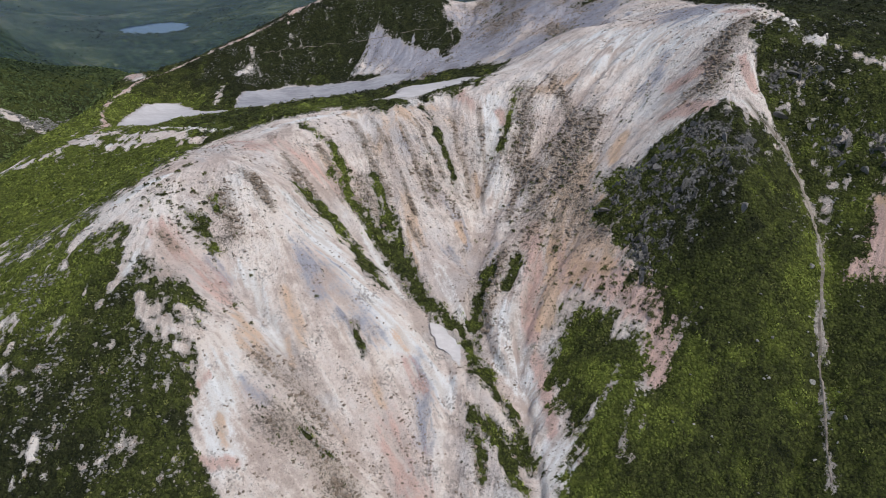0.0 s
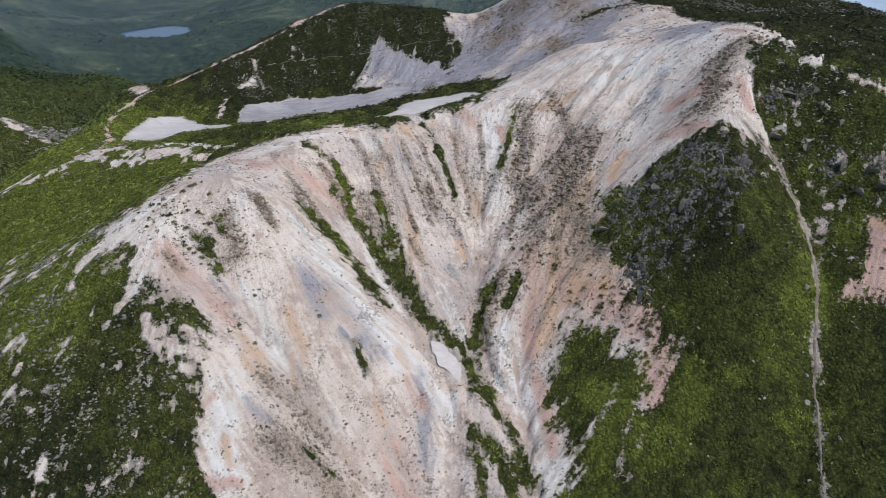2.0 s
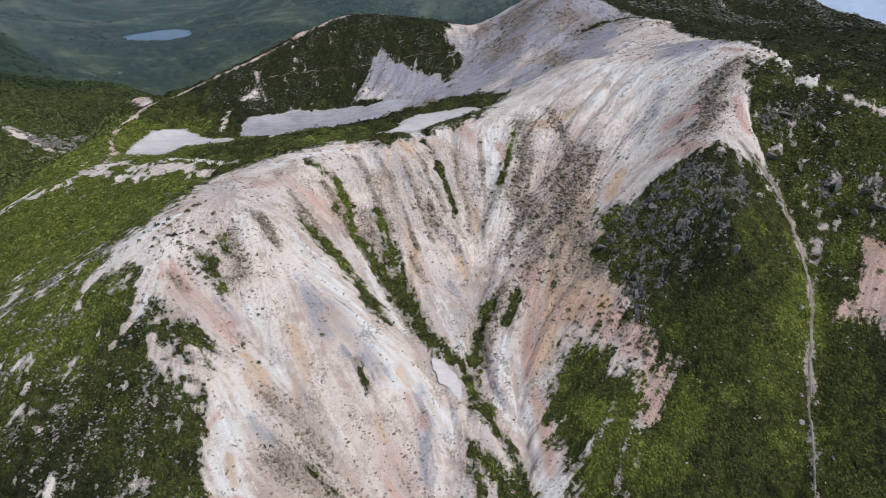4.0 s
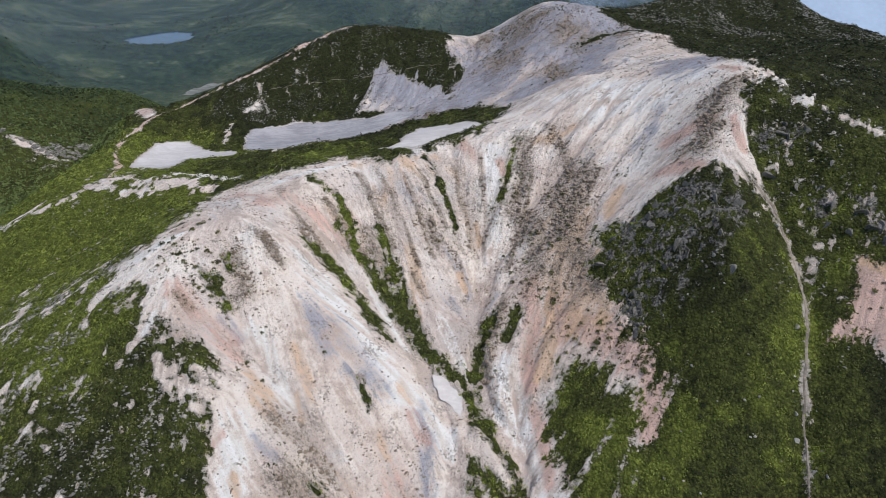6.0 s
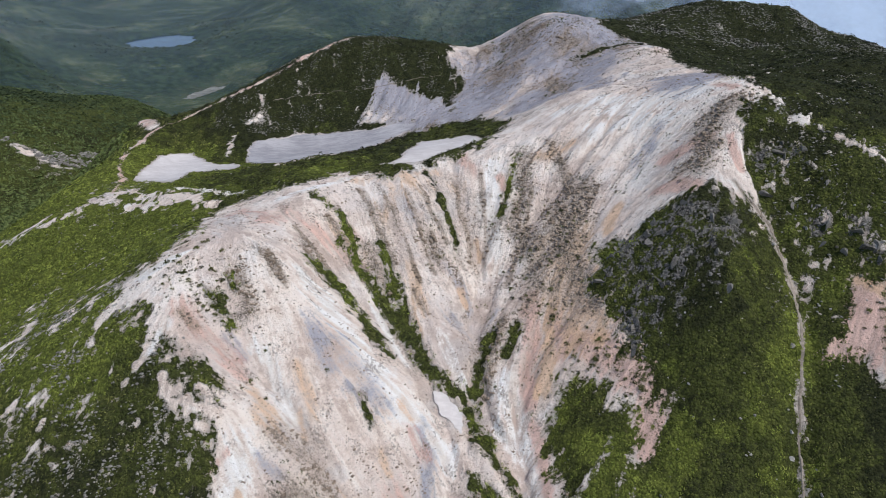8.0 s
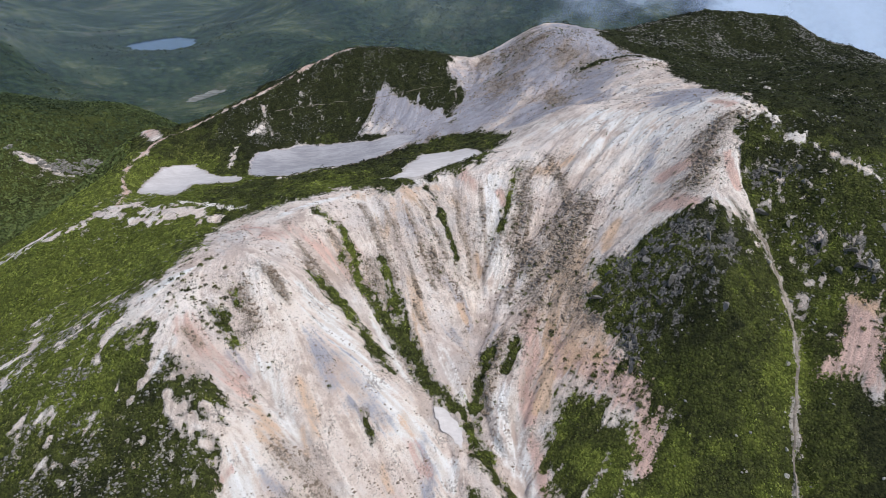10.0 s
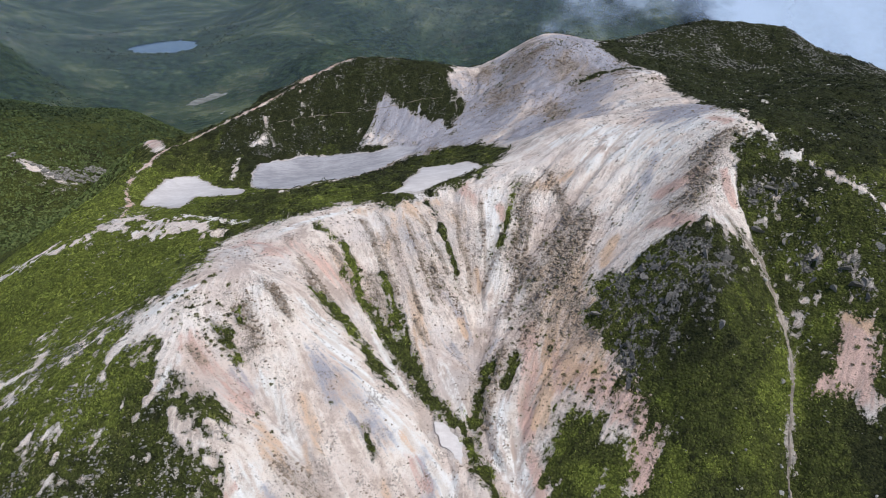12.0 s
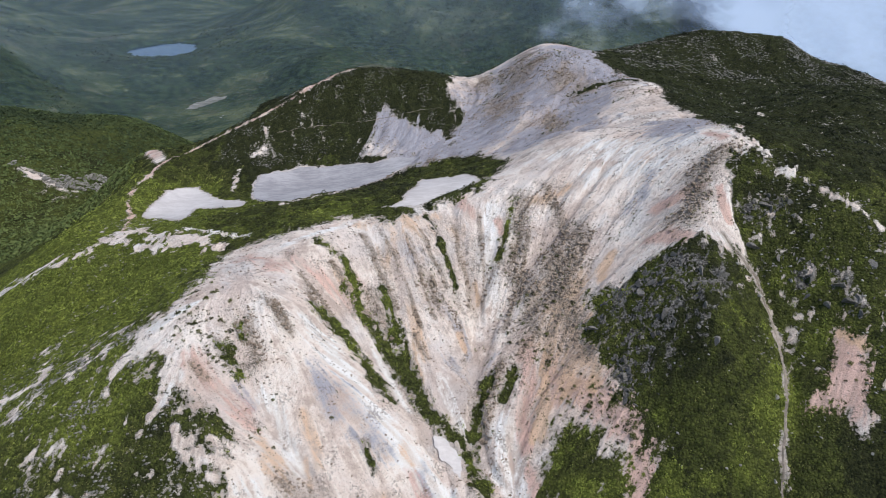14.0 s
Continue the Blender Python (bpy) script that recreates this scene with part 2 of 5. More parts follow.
def relief(x, y, bare, rocky):
    """Furrows on the bare slopes, knobs on the crags, hummocks in the growth."""
    near = 1 - smooth(270, 400, np.hypot(x, y - 190))
    fine = wave_noise(x, y, 5, 6, 3, 0.55)
    hump = wave_noise(x, y, 9, 7, 3, 0.55) + 0.85 * wave_noise(x, y, 2.4, 9, 2, 0.6)
    crag = np.abs(wave_noise(x, y, 7, 8, 4, 0.6))
    washed = (1 - 0.9 * smooth(74, 84, x) * (1 - smooth(178, 194, y))) * (1 - 0.9 * smooth(-82, -94, x))
    z = bare * (0.34 * washed * np.maximum(on_grid(CUT, x, y), -3.2) + near * (0.45 * fine + 0.45 * (on_grid(GRAIN, x, y) - 0.5) + 0.3 * (on_grid(GRAIN_FINE, x, y) - 0.5) + 0.25 * (hair_at(x, y) - 0.5))) + near * (1 - bare) * (0.9 * hump + 0.10 * on_grid(CUT, x, y))
    return np.where(y < 470, z, 0) + rocky * (2.6 * crag - 0.8)
# ---- end of form ----

# Edges in the plan of bare ground, flats, paths and strips of growth
BARE_UPPER = [(-84.5, 151), (-92.5, 155), (-90.5, 163.5), (-85.5, 169.5), (-81.5, 176.5), (-78, 184), (-80.5, 210), (-76.5, 214.5), (-66.5, 216), (-56.5, 217), (-47.5, 216), (-39.5, 224), (-30.5, 227.5), (-20, 223.5), (-15, 224), (-10, 228.5), (-4, 233), (4.5, 237.5), (13, 242.5), (21, 257.5), (25.5, 267), (19.5, 286), (8, 306.5), (3, 320), (3, 335.5), (3, 357), (1.5, 370.5), (0, 384), (2, 398), (25, 410), (60, 415), (85, 395), (78, 364), (91, 342), (102.5, 326.5), (95, 280.5), (99.5, 253)]
BARE_EAST = [(99.5, 216.5), (100, 211), (93.5, 206.5), (90, 201), (90.5, 195), (91, 188.5), (92.5, 184), (93.5, 178.5), (91, 174.5), (88, 179), (82.5, 177.5), (79, 180.5), (75.5, 183), (71, 184), (66.5, 187), (63, 186), (60, 185), (56.5, 184), (52.5, 185), (48.5, 184.5), (46.5, 181.5), (46.5, 174.5), (48, 167.5), (49.5, 162), (49.5, 158)]
BARE_LOWER = [(50.5, 155), (54, 151), (57.5, 145), (57.5, 140), (56, 135), (53.5, 132), (52, 132), (50.5, 133.5), (49, 137.5), (46, 140.5), (44, 142.5), (41, 147), (37, 150), (33.5, 151), (32, 147), (29.5, 141.5), (29, 133.5), (31, 131), (31.5, 125.5), (30.5, 120.5), (28, 116.5), (25, 110.5), (30, 70), (-40, 70), (-48, 96.5), (-50, 101), (-53, 103.5), (-54, 107.5), (-56.5, 110), (-56.5, 114), (-54.5, 116), (-55, 120), (-56.5, 124.5), (-57, 127), (-58.5, 131), (-62, 135), (-66, 135), (-69, 137), (-71.5, 140), (-75.5, 141.5), (-77.5, 146), (-79, 149)]
BARE = BARE_UPPER + BARE_EAST + BARE_LOWER
FLAT_WEST = [(-133, 266.5), (-133, 273.5), (-131.5, 281), (-131, 290.5), (-127, 297.5), (-119.5, 301.5), (-114.5, 296), (-109, 288), (-100.5, 279.5), (-93, 277.5), (-87.5, 271), (-87.5, 263), (-93, 261), (-103, 268), (-110, 270.5), (-108, 256.5), (-109, 248.5), (-122.5, 261), (-128.5, 261.5)]
FLAT_GREY = [(-87.5, 277), (-91.5, 295), (-92, 306.5), (-86, 318.5), (-73.5, 325.5), (-53.5, 324), (-35.5, 320), (-25.5, 322), (-12.5, 317), (-17.5, 308.5), (-26.5, 297.5), (-35.5, 283.5), (-44, 273), (-55.5, 268), (-65.5, 258), (-75, 265.5), (-80.5, 266.5)]
FLAT_EAST = [(-11, 275), (-12.5, 258.5), (-15, 246.5), (-16.5, 235.5), (-21, 232.5), (-25, 232), (-18.5, 229), (-11.5, 229.5), (-6, 233), (0, 239.5), (7, 244), (13.5, 250.5), (13, 260.5), (7.5, 271), (2.5, 268.5), (-2, 273), (-7, 271.5)]
SCREE = [(-43, 327.5), (-43.5, 334.5), (-38.5, 343.5), (-35.5, 354), (-32, 357.5), (-25.5, 351.5), (-16, 347), (-7, 341.5), (0.5, 328.5), (3, 319), (-2.5, 315.5), (-12.5, 320), (-25.5, 322)]
ASH_FAN = [(-26, 296.5), (-17.5, 307), (-8, 308), (3, 304.5), (13.5, 299), (20.5, 288.5), (25, 266), (30, 290), (24, 302.5), (16.5, 313), (4.5, 322), (-12.5, 321), (-25.5, 322)]
SCAR_EAST = [(109, 158), (108, 152.5), (105, 147.5), (103.5, 144), (100.5, 143.5), (96, 143), (97, 140), (102.5, 140.5), (106.5, 140.5), (105.5, 137.5), (107, 134), (109.5, 131), (112, 135), (111.5, 139), (114, 145), (116.5, 150), (114.5, 153), (111.5, 156.5)]
KNOB_SCAR = [(-143, 314), (-148, 322), (-155, 334), (-162, 345), (-165, 352), (-160, 352), (-150, 338), (-143, 324)]
POOL = [(-4.5, 152), (-1.5, 152.5), (1, 151.5), (3, 150), (5, 148), (5, 144), (4.5, 141.5), (2, 144), (-0.5, 146), (-2.5, 148.5)]
TONGUE_EAST = [(50.5, 130.5), (55, 130), (51.5, 127.5), (48.5, 126.5), (47.5, 128)]
TRAIL = [(84.5, 184), (86.5, 181), (90, 179), (92.5, 174.5), (93, 170), (94, 165), (95, 162), (95, 156), (94.5, 150), (93, 143), (91.5, 137.5), (89.5, 132.5), (88, 125.5), (86, 116), (85.5, 114.5), (83.5, 108), (81.5, 101)]
PATH_WEST = [(-178, 221), (-167, 223), (-156.5, 226), (-146.5, 229.5), (-138, 235.5), (-129.5, 241.5), (-122.5, 242), (-116.5, 235), (-101.5, 227.5), (-91, 222.5), (-81, 215.5)]
PATH_LOOP = [(-132, 236.5), (-127, 235.5), (-115, 228.5), (-100, 223.5)]
PATH_FORK = [(-169.5, 227), (-158, 228), (-147, 233)]
PATH_BACK = [(-131, 245), (-137, 264.5), (-140, 270.5), (-143.5, 280.5), (-145, 291.5), (-142.5, 298), (-142, 312), (-140, 321), (-128, 331), (-115.5, 340), (-105.5, 349), (-97, 356), (-88, 363), (-78.5, 373), (-61.5, 387), (-52, 389)]
PATH_CROSS = [(-89.5, 342.5), (-75.5, 349), (-57.5, 352), (-39, 350.5), (-27, 352), (-13.5, 355.5), (-1.5, 357.5)]
SHORE = [(-66, 254), (-52, 263), (-44, 270), (-35, 281), (-26, 294), (-16, 304), (-4, 309)]
STRIP_A = [(-40, 179.5), (-36, 178), (-32.5, 175.5), (-28.5, 172.5), (-25, 169.5), (-21.5, 164.5), (-16, 159)]
STRIP_B = [(-33, 191), (-29, 187), (-25, 183), (-21, 178.5), (-17, 174.5)]
STRIP_BED = [(-17, 174.5), (-13.5, 171), (-10, 167), (-7.5, 162.5), (-5, 158.5), (-0.5, 155.5), (4, 153)]
STRIP_FOOT = [(4, 153), (6.5, 149.5), (8.5, 144), (11.5, 137.5)]
STRIP_D = [(-21.5, 193.5), (-18, 188.5), (-16.5, 183.5), (-15.5, 178.5), (-13.5, 174.5), (-11, 170)]
STRIP_E = [(-4, 222), (-2.5, 216.5), (0, 211.5), (2, 206.5), (3.5, 201.5)]
STRIP_F = [(25.5, 232), (23, 225), (20.5, 214.5), (19, 207.5)]
STRIP_G = [(13.5, 172.5), (12, 165), (10.5, 160), (8.5, 154)]
STRIP_I = [(-44, 207), (-39, 203), (-35, 200.5), (-32, 196), (-29, 191.5)]
STRIP_N = [(11.5, 137.5), (14, 135), (17.5, 131), (20.5, 123), (22, 117.5)]
STRIP_L = [(8, 128.5), (11.5, 126), (14, 121.5), (16.5, 116), (18.5, 112.5)]
SHRUBS_A, SHRUBS_B, SHRUBS_C = [(-64.5, 156.5), (-62, 156.5), (-60.5, 153)], [(-60, 163), (-58.5, 160.5)], [(-59.5, 154), (-57.5, 151)]
SHRUBS_D, SHRUBS_E, SHRUBS_F = [(21.5, 171), (19.5, 166.5), (17.5, 163)], [(-23, 143.5), (-22, 140.5), (-20, 137.5)], [(7.5, 125), (8.5, 119.5), (9.5, 115)]
SHRUBS_G, SHRUBS_H = [(-31.5, 115), (-29.5, 114), (-27, 113)], [(-7, 224), (-4.5, 222)]
BASIN_GREEN = [(-50.5, 243), (-36.5, 270.5), (-24, 288.5), (-12, 296.5), (3, 297)]
BASIN_RIM = [(-48.5, 230.5), (-35.5, 231), (-22.5, 228), (-16.5, 228)]
BASIN_KNOLL = [(3, 302), (13, 294.5), (20, 280.5), (23.5, 266)]
BASIN_EAST = [(-7, 232.5), (-1, 239), (5.5, 244.5), (12.5, 248)]
SCAR_A = [(-95.5, 344.5), (-94, 338.5), (-92.5, 335.5), (-94.5, 331), (-98, 324.5)]
SCAR_FORK = [(-92.5, 335.5), (-89.5, 331), (-88.5, 328.5)]
SCAR_B = [(-101.5, 311.5), (-101, 301.5), (-100, 290)]
VALLEY_SCARS = [[(-293, 439), (-288, 436.5), (-281.5, 431.5)], [(-282.5, 437), (-276, 435), (-268.5, 432.5)], [(-273, 446), (-268.5, 447.5), (-263.5, 451.5)], [(-265, 454), (-259.5, 457.5), (-255, 462)], [(-262, 441), (-256, 446)]]
STREAM = [(-102.5, 237), (-93.5, 232), (-84.5, 227), (-72.5, 222)]
FINGER_A, FINGER_B, FINGER_C = [(43.5, 134), (41, 130), (38.5, 128), (35.5, 124.5)], [(46.5, 125.5), (43.5, 121.5), (42, 118.5), (42, 115), (43.5, 113)], [(47, 120.5), (46, 118)]
# Stony ground in the growth, drawn along lines: half width, gain, line
STONY_WAYS = [(5, 1.5, [(-86.5, 162.5), (-95, 161.5), (-104, 160.5), (-112, 157), (-118.5, 152), (-128, 150)]), (2.2, 1.6, [(-74.5, 146.5), (-74.5, 140.5), (-78, 136), (-80, 132), (-82.5, 126.5)]), (2.4, 1.5, [(-69.5, 139), (-68, 131), (-67.5, 125), (-67, 120)]), (3, 1.4, [(-64, 130), (-59, 127), (-56, 122), (-57, 114)]), (3, 1.3, [(-92, 158), (-93, 150), (-97, 142)]), (2.5, 1.2, [(100, 190), (101, 175), (100, 160)]), (2.5, 1.2, [(105, 185), (107, 172)])]
# Stains drawn down the slopes: half width, line
ROSE = [(3.7, [(-52.5, 198), (-43.5, 192), (-34, 189.5), (-25, 185)]), (4.2, [(-69.5, 150), (-66, 145), (-59.5, 143), (-53.5, 140.5)]), (2.6, [(-32.5, 196.5), (-27, 194)]), (2.6, [(5.5, 236.5), (9, 226)]), (1.4, [(19, 224), (20, 219)]), (3.3, [(26.5, 178.5), (27.5, 166.5), (23.5, 158), (24, 150)]), (3.3, [(81.5, 203.5), (76, 204.5), (71, 205.5)]), (2.3, [(65.5, 195), (70.5, 191), (73.5, 185)]), (5.5, [(36.5, 162), (44, 158.5), (49.5, 150.5), (54, 146.5)])]
ROSE += [(4, [(55, 142), (52, 129)]), (2.2, [(94.5, 222), (92.5, 230.5)]), (4.3, [(-67.5, 201), (-56.5, 191), (-52, 194.5)]), (1.3, [(87.5, 199.5), (86.5, 189.5)]), (1.1, [(-55.5, 115.5), (-52.5, 119)]), (1.2, [(-51, 102.5), (-44.5, 103.5)]), (4.6, [(-13, 123.5), (-9.5, 117), (-6, 110.5)]), (2.3, [(24.5, 144.5), (27, 133.5), (27.5, 125)]), (2.3, [(-9.5, 139.5), (-6, 133.5)]), (6, [(111, 153), (108, 142), (100, 142)]), (5, [(110, 138), (112, 146)]), (4, [(33, 172), (35, 160)]), (1.5, PATH_BACK), (2.5, [(106.5, 153.5), (105, 145)])]
OCHRE = [(5.2, [(-24.5, 220.5), (-17, 213), (-20.5, 205)]), (2.9, [(-11.5, 190), (-9.5, 182.5), (-6.5, 176)]), (1.7, [(31, 171), (31, 162), (29.5, 158)]), (1.4, [(4.5, 185), (5.5, 182)]), (3.2, [(45, 231), (39.5, 229), (33.5, 228)]), (1.5, [(39, 186.5), (40, 182)]), (1, [(9.5, 203.5), (11, 198)]), (1.5, [(-9.5, 172.5), (-7.5, 168)]), (1.1, [(-4, 157), (0.5, 154)]), (1.8, [(-41, 145.5), (-37, 139.5), (-34.5, 133.5)]), (2.1, [(-49.5, 135.5), (-45, 131.5), (-40.5, 126.5)])]
OCHRE += [(3.2, [(39, 188), (42, 178), (44, 168)]), (2.6, [(33, 176), (31, 164), (29, 152)]), (3, [(-27, 220), (-14, 222), (-3, 226)]), (2.2, [(47, 166), (44, 160)]), (1.9, [(-36, 195), (-26, 190)]), (1.3, [(27.5, 155.5), (26, 151)]), (2, [(40, 163), (36.5, 159)]), (2.3, [(55, 196.5), (51.5, 190.5)]), (1.5, [(-48.5, 131), (-45.5, 128), (-41, 125)]), (1.2, [(-38, 134.5), (-35.5, 129.5)]), (1.8, [(-12.5, 146), (-9.5, 142.5)]), (2.3, [(-17.5, 131.5), (-15.5, 127.5)]), (1.1, [(-27, 120.5), (-23.5, 118)]), (1.2, [(-48.5, 111.5), (-46, 107)]), (1.7, [(110, 156.5), (114.5, 152.5), (116.5, 150.5)])]
BLUE_GREY = [(4.7, [(-30.5, 154.5), (-26.5, 150), (-19, 143.5)]), (2.4, [(1.5, 176), (6.5, 173.5)]), (2.2, [(-0.5, 192), (4.5, 186), (7.5, 181)]), (1.7, [(16, 179), (11.5, 173)]), (4.8, [(-36.5, 155), (-32, 148)]), (2.8, [(83, 245), (92.5, 241.5)]), (2.3, [(85, 233.5), (80, 232)]), (2.5, [(72.5, 222.5), (68.5, 217), (62, 211)]), (2.9, [(-7, 140.5), (-4.5, 132.5), (-6, 121.5)]), (2.5, [(-45, 119), (-41, 117.5)]), (2.4, [(-26.5, 144), (-20.5, 139)]), (4.9, [(-17, 210), (-9.5, 206)]), (1.8, [(40.5, 181), (41.5, 170.5)]), (2.2, [(-58.5, 147), (-53.5, 145)])]
GRAVEL = [(5.2, [(24, 204), (31, 191), (26.5, 179.5)]), (7, [(36, 205), (38, 190), (42, 176)]), (4.6, [(45.5, 208.5), (42, 200.5), (39, 190.5)]), (4.1, [(26.5, 231.5), (27.5, 217.5), (23, 207.5)]), (3.3, [(-25.5, 192.5), (-17.5, 178.5)]), (3.7, [(-59, 163), (-54, 155.5)]), (1.6, [(-43, 183.5), (-39, 179.5)]), (2.1, [(-52, 171), (-46.5, 165.5)]), (1.6, [(-70, 149.5), (-65.5, 146.5)]), (4.6, [(94, 214.5), (84.5, 210.5), (76, 192.5)]), (2.8, [(77.5, 194.5), (71.5, 196), (83.5, 199)])]
GRAVEL += [(3.4, [(41, 186), (45.5, 170.5)]), (2.3, [(-5.5, 201), (-2.5, 194)]), (1.8, [(-28.5, 186), (-24.5, 180.5)]), (1.6, [(-9.5, 180.5), (-6, 176)]), (3.9, [(-41.5, 127), (-32.5, 123), (-29.5, 119)]), (4.8, [(-37, 114), (-28.5, 112), (-23, 106.5)]), (1.9, [(7, 125), (9, 115)]), (2.9, [(37.5, 232.5), (41.5, 219.5), (42, 209.5)]), (2.3, [(18, 175.5), (13.5, 161), (12, 154)]), (2.0, [(-40, 276), (-26, 294), (-6, 308)])]
PALE = [(4.5, [(-41.5, 172.5), (-31, 162.5), (-14, 146), (-1, 135)]), (3.8, [(-49, 121), (-49.5, 111.5), (-46, 105.5)]), (3.6, [(-0.5, 168.5), (2, 159.5), (5.5, 154)]), (2.8, [(15, 155), (18, 146.5), (22, 138.5)]), (4.6, [(17, 156), (20, 148), (24, 138), (26, 127), (26, 116)]), (3.7, [(73.5, 242), (55, 249), (40.5, 250)]), (4.4, [(75, 224.5), (62, 232), (52, 231.5)]), (2, [(-33.5, 220.5), (-44, 211.5), (-54, 205)]), (3.2, [(15.5, 229.5), (16, 206), (17, 193)]), (2.6, [(96.5, 213.5), (98, 209)])]
PALE += [(2.2, [(-51.5, 148.5), (-46.5, 144.5), (-39, 132)]), (1.3, [(-23, 173.5), (-16.5, 166.5), (-11.5, 158)]), (1.3, [(-72, 147), (-75.5, 138)]), (2.5, [(-85.5, 163.5), (-75.5, 169.5)]), (1.5, [(78, 185.5), (84, 183)]), (1.5, [(14.5, 145), (21, 137), (23.5, 133)]), (3, STREAM), (8, [(92, 228), (80, 236), (64, 240)])]
RILLS = [(1.3, [(-30, 212), (-22, 198), (-16, 188)]), (1.2, [(-14, 214), (-8, 200), (-3, 188)]), (1.2, [(-9, 217), (-6.5, 210), (-2.5, 205), (0, 200)]), (1.3, [(3, 222), (6, 208), (8, 196)]), (1.2, [(12, 226), (13, 210), (13, 196)]), (1.4, [(-38, 198), (-30, 190), (-22, 182)]), (1.3, [(-47, 190), (-40, 184), (-33, 178)]), (1.2, [(-24, 216), (-14, 198), (-8, 184)]), (1.3, [(30, 216), (25, 200), (19, 186)]), (1.3, [(50, 208), (42, 196), (33, 180)])]
# Wide stains of the back hills: middle and size
BACK_ASH = [(26, [(8, 318), (30, 350), (60, 365)]), (20, [(60, 318), (78, 340), (70, 380)]), (14, [(-30, 345), (-15, 330), (-5, 312)]), (14, [(36, 290), (60, 298)]), (9, [(83, 247), (92, 243)])]
FAR_ROSE = [(-102, 350, 3), (-120, 337, 3), (-134, 326, 3), (-142, 305, 3), (-84, 366, 3), (-64, 384, 3), (-156, 342, 7), (75, 405, 8)]
FAR_GRAVEL = [(20, 385, 8), (45, 395, 8), (40, 372, 12), (28, 345, 10), (58, 345, 9), (48, 300, 7), (67, 329, 8), (82, 325, 6)]
FAR_ASH = [(40, 370, 22), (70, 335, 18), (20, 345, 18), (62, 300, 14), (-60, 305, 22), (-80, 300, 14), (21, 352, 22), (53, 340, 22), (-14, 323, 18), (-25, 345, 14), (-14, 335, 14), (8, 312, 12), (-8, 312, 8)]

CRAG = [(80, 178), (76, 184), (66, 187), (56, 184), (50, 182), (47, 172), (50, 162), (54, 154), (60, 152), (70, 156), (80, 162), (83, 170)]
KNOBS = [(108, 176.5, 5), (95.5, 192.5, 5), (104, 192, 3.5), (112.5, 166.5, 5), (116, 160, 5), (105, 172, 4), (101, 194, 3), (74, 161, 4)]
OUTCROPS = [(49.5, 177), (55, 181), (60.5, 179.5), (64.5, 176.5), (71.5, 177.5), (74, 169.5), (79, 170), (63, 167), (52, 164), (54, 160), (65, 165), (54, 155.5)]
RIDGE_EAST = [(104, 235), (101, 216), (105, 208), (109.5, 203), (112.5, 199), (116, 195), (119.5, 189), (123, 184.5), (127, 177)]
WAYS = [(TRAIL, 0.6, 0.5), (PATH_WEST, 2.5, 0.9), (PATH_LOOP, 2.2, 1.1), (PATH_FORK, 0.9, 1.0), (PATH_BACK, 0.8, 0.6), (RIDGE_EAST, 0.8, 0.8), ([(98, 226), (101, 216), (105, 208), (109.5, 203)], 2.4, 0.8), (SCAR_A, 1.0, 0.4), (SCAR_FORK, 0.5, 0.4), (SCAR_B, 1.1, 0.5), (STREAM, 0.9, 0.5), (SHORE, 1.8, 0.7), (FINGER_A, 0.5, 0.4), (FINGER_B, 0.4, 0.4), (FINGER_C, 0.3, 0.3)] + [(way, 1.9, 0.9) for way in VALLEY_SCARS]
GREEN = [(STRIP_A, 2.0), (STRIP_B, 1.9), (STRIP_BED, 2.6), (STRIP_FOOT, 2.2), (STRIP_D, 1.7), (STRIP_E, 0.8), (STRIP_F, 1.2), (STRIP_G, 1.6), (STRIP_I, 1.3), (STRIP_N, 1.5), (STRIP_L, 1.9), (SHRUBS_A, 1.5), (SHRUBS_B, 1.3), (SHRUBS_C, 1.1), (SHRUBS_D, 1.7), (SHRUBS_E, 0.7), (SHRUBS_F, 1.2), (SHRUBS_G, 0.9), (SHRUBS_H, 1.3), (BASIN_GREEN, 3.6), (BASIN_RIM, 1.6), (BASIN_KNOLL, 2.2), (BASIN_EAST, 1.0), ([(-125, 239), (-120, 237.5)], 1.6), ([(3, 339.5), (7.5, 346), (7, 354)], 1.6), ([(60, 327), (75, 331), (92, 332)], 2.2), ([(93, 207), (95, 212)], 1.2)]
STONY = [(-88, 169, 6, 1.45), (-101, 169, 6, 1.45), (-113, 166, 6, 1.45), (-126, 164, 6, 1.45), (-133, 158, 6, 1.45), (-80, 153, 10, 1.5), (-71, 143, 10, 1.5), (-65, 135, 10, 1.5), (-60, 126, 10, 1.5), (-57, 120, 10, 1.5), (-73, 140, 7, 1.25), (-81, 147, 7, 1.25)]
STONY += [(-272, 440, 22, 0.95), (-285, 430, 16, 0.95), (-95, 138, 30, 0.72), (-80, 112, 26, 0.5), (-105, 165, 22, 0.85), (-125, 185, 20, 0.6), (-90, 158, 12, 1.0), (104, 190, 24, 0.7), (112, 160, 20, 0.5), (-130, 240, 20, 0.6)]
STONY_FAR = [(150, 300, 60, 0.2), (170, 400, 50, 0.3), (-60, 365, 40, 0.25), (-90, 330, 12, 0.6)]
STEP = 0.45


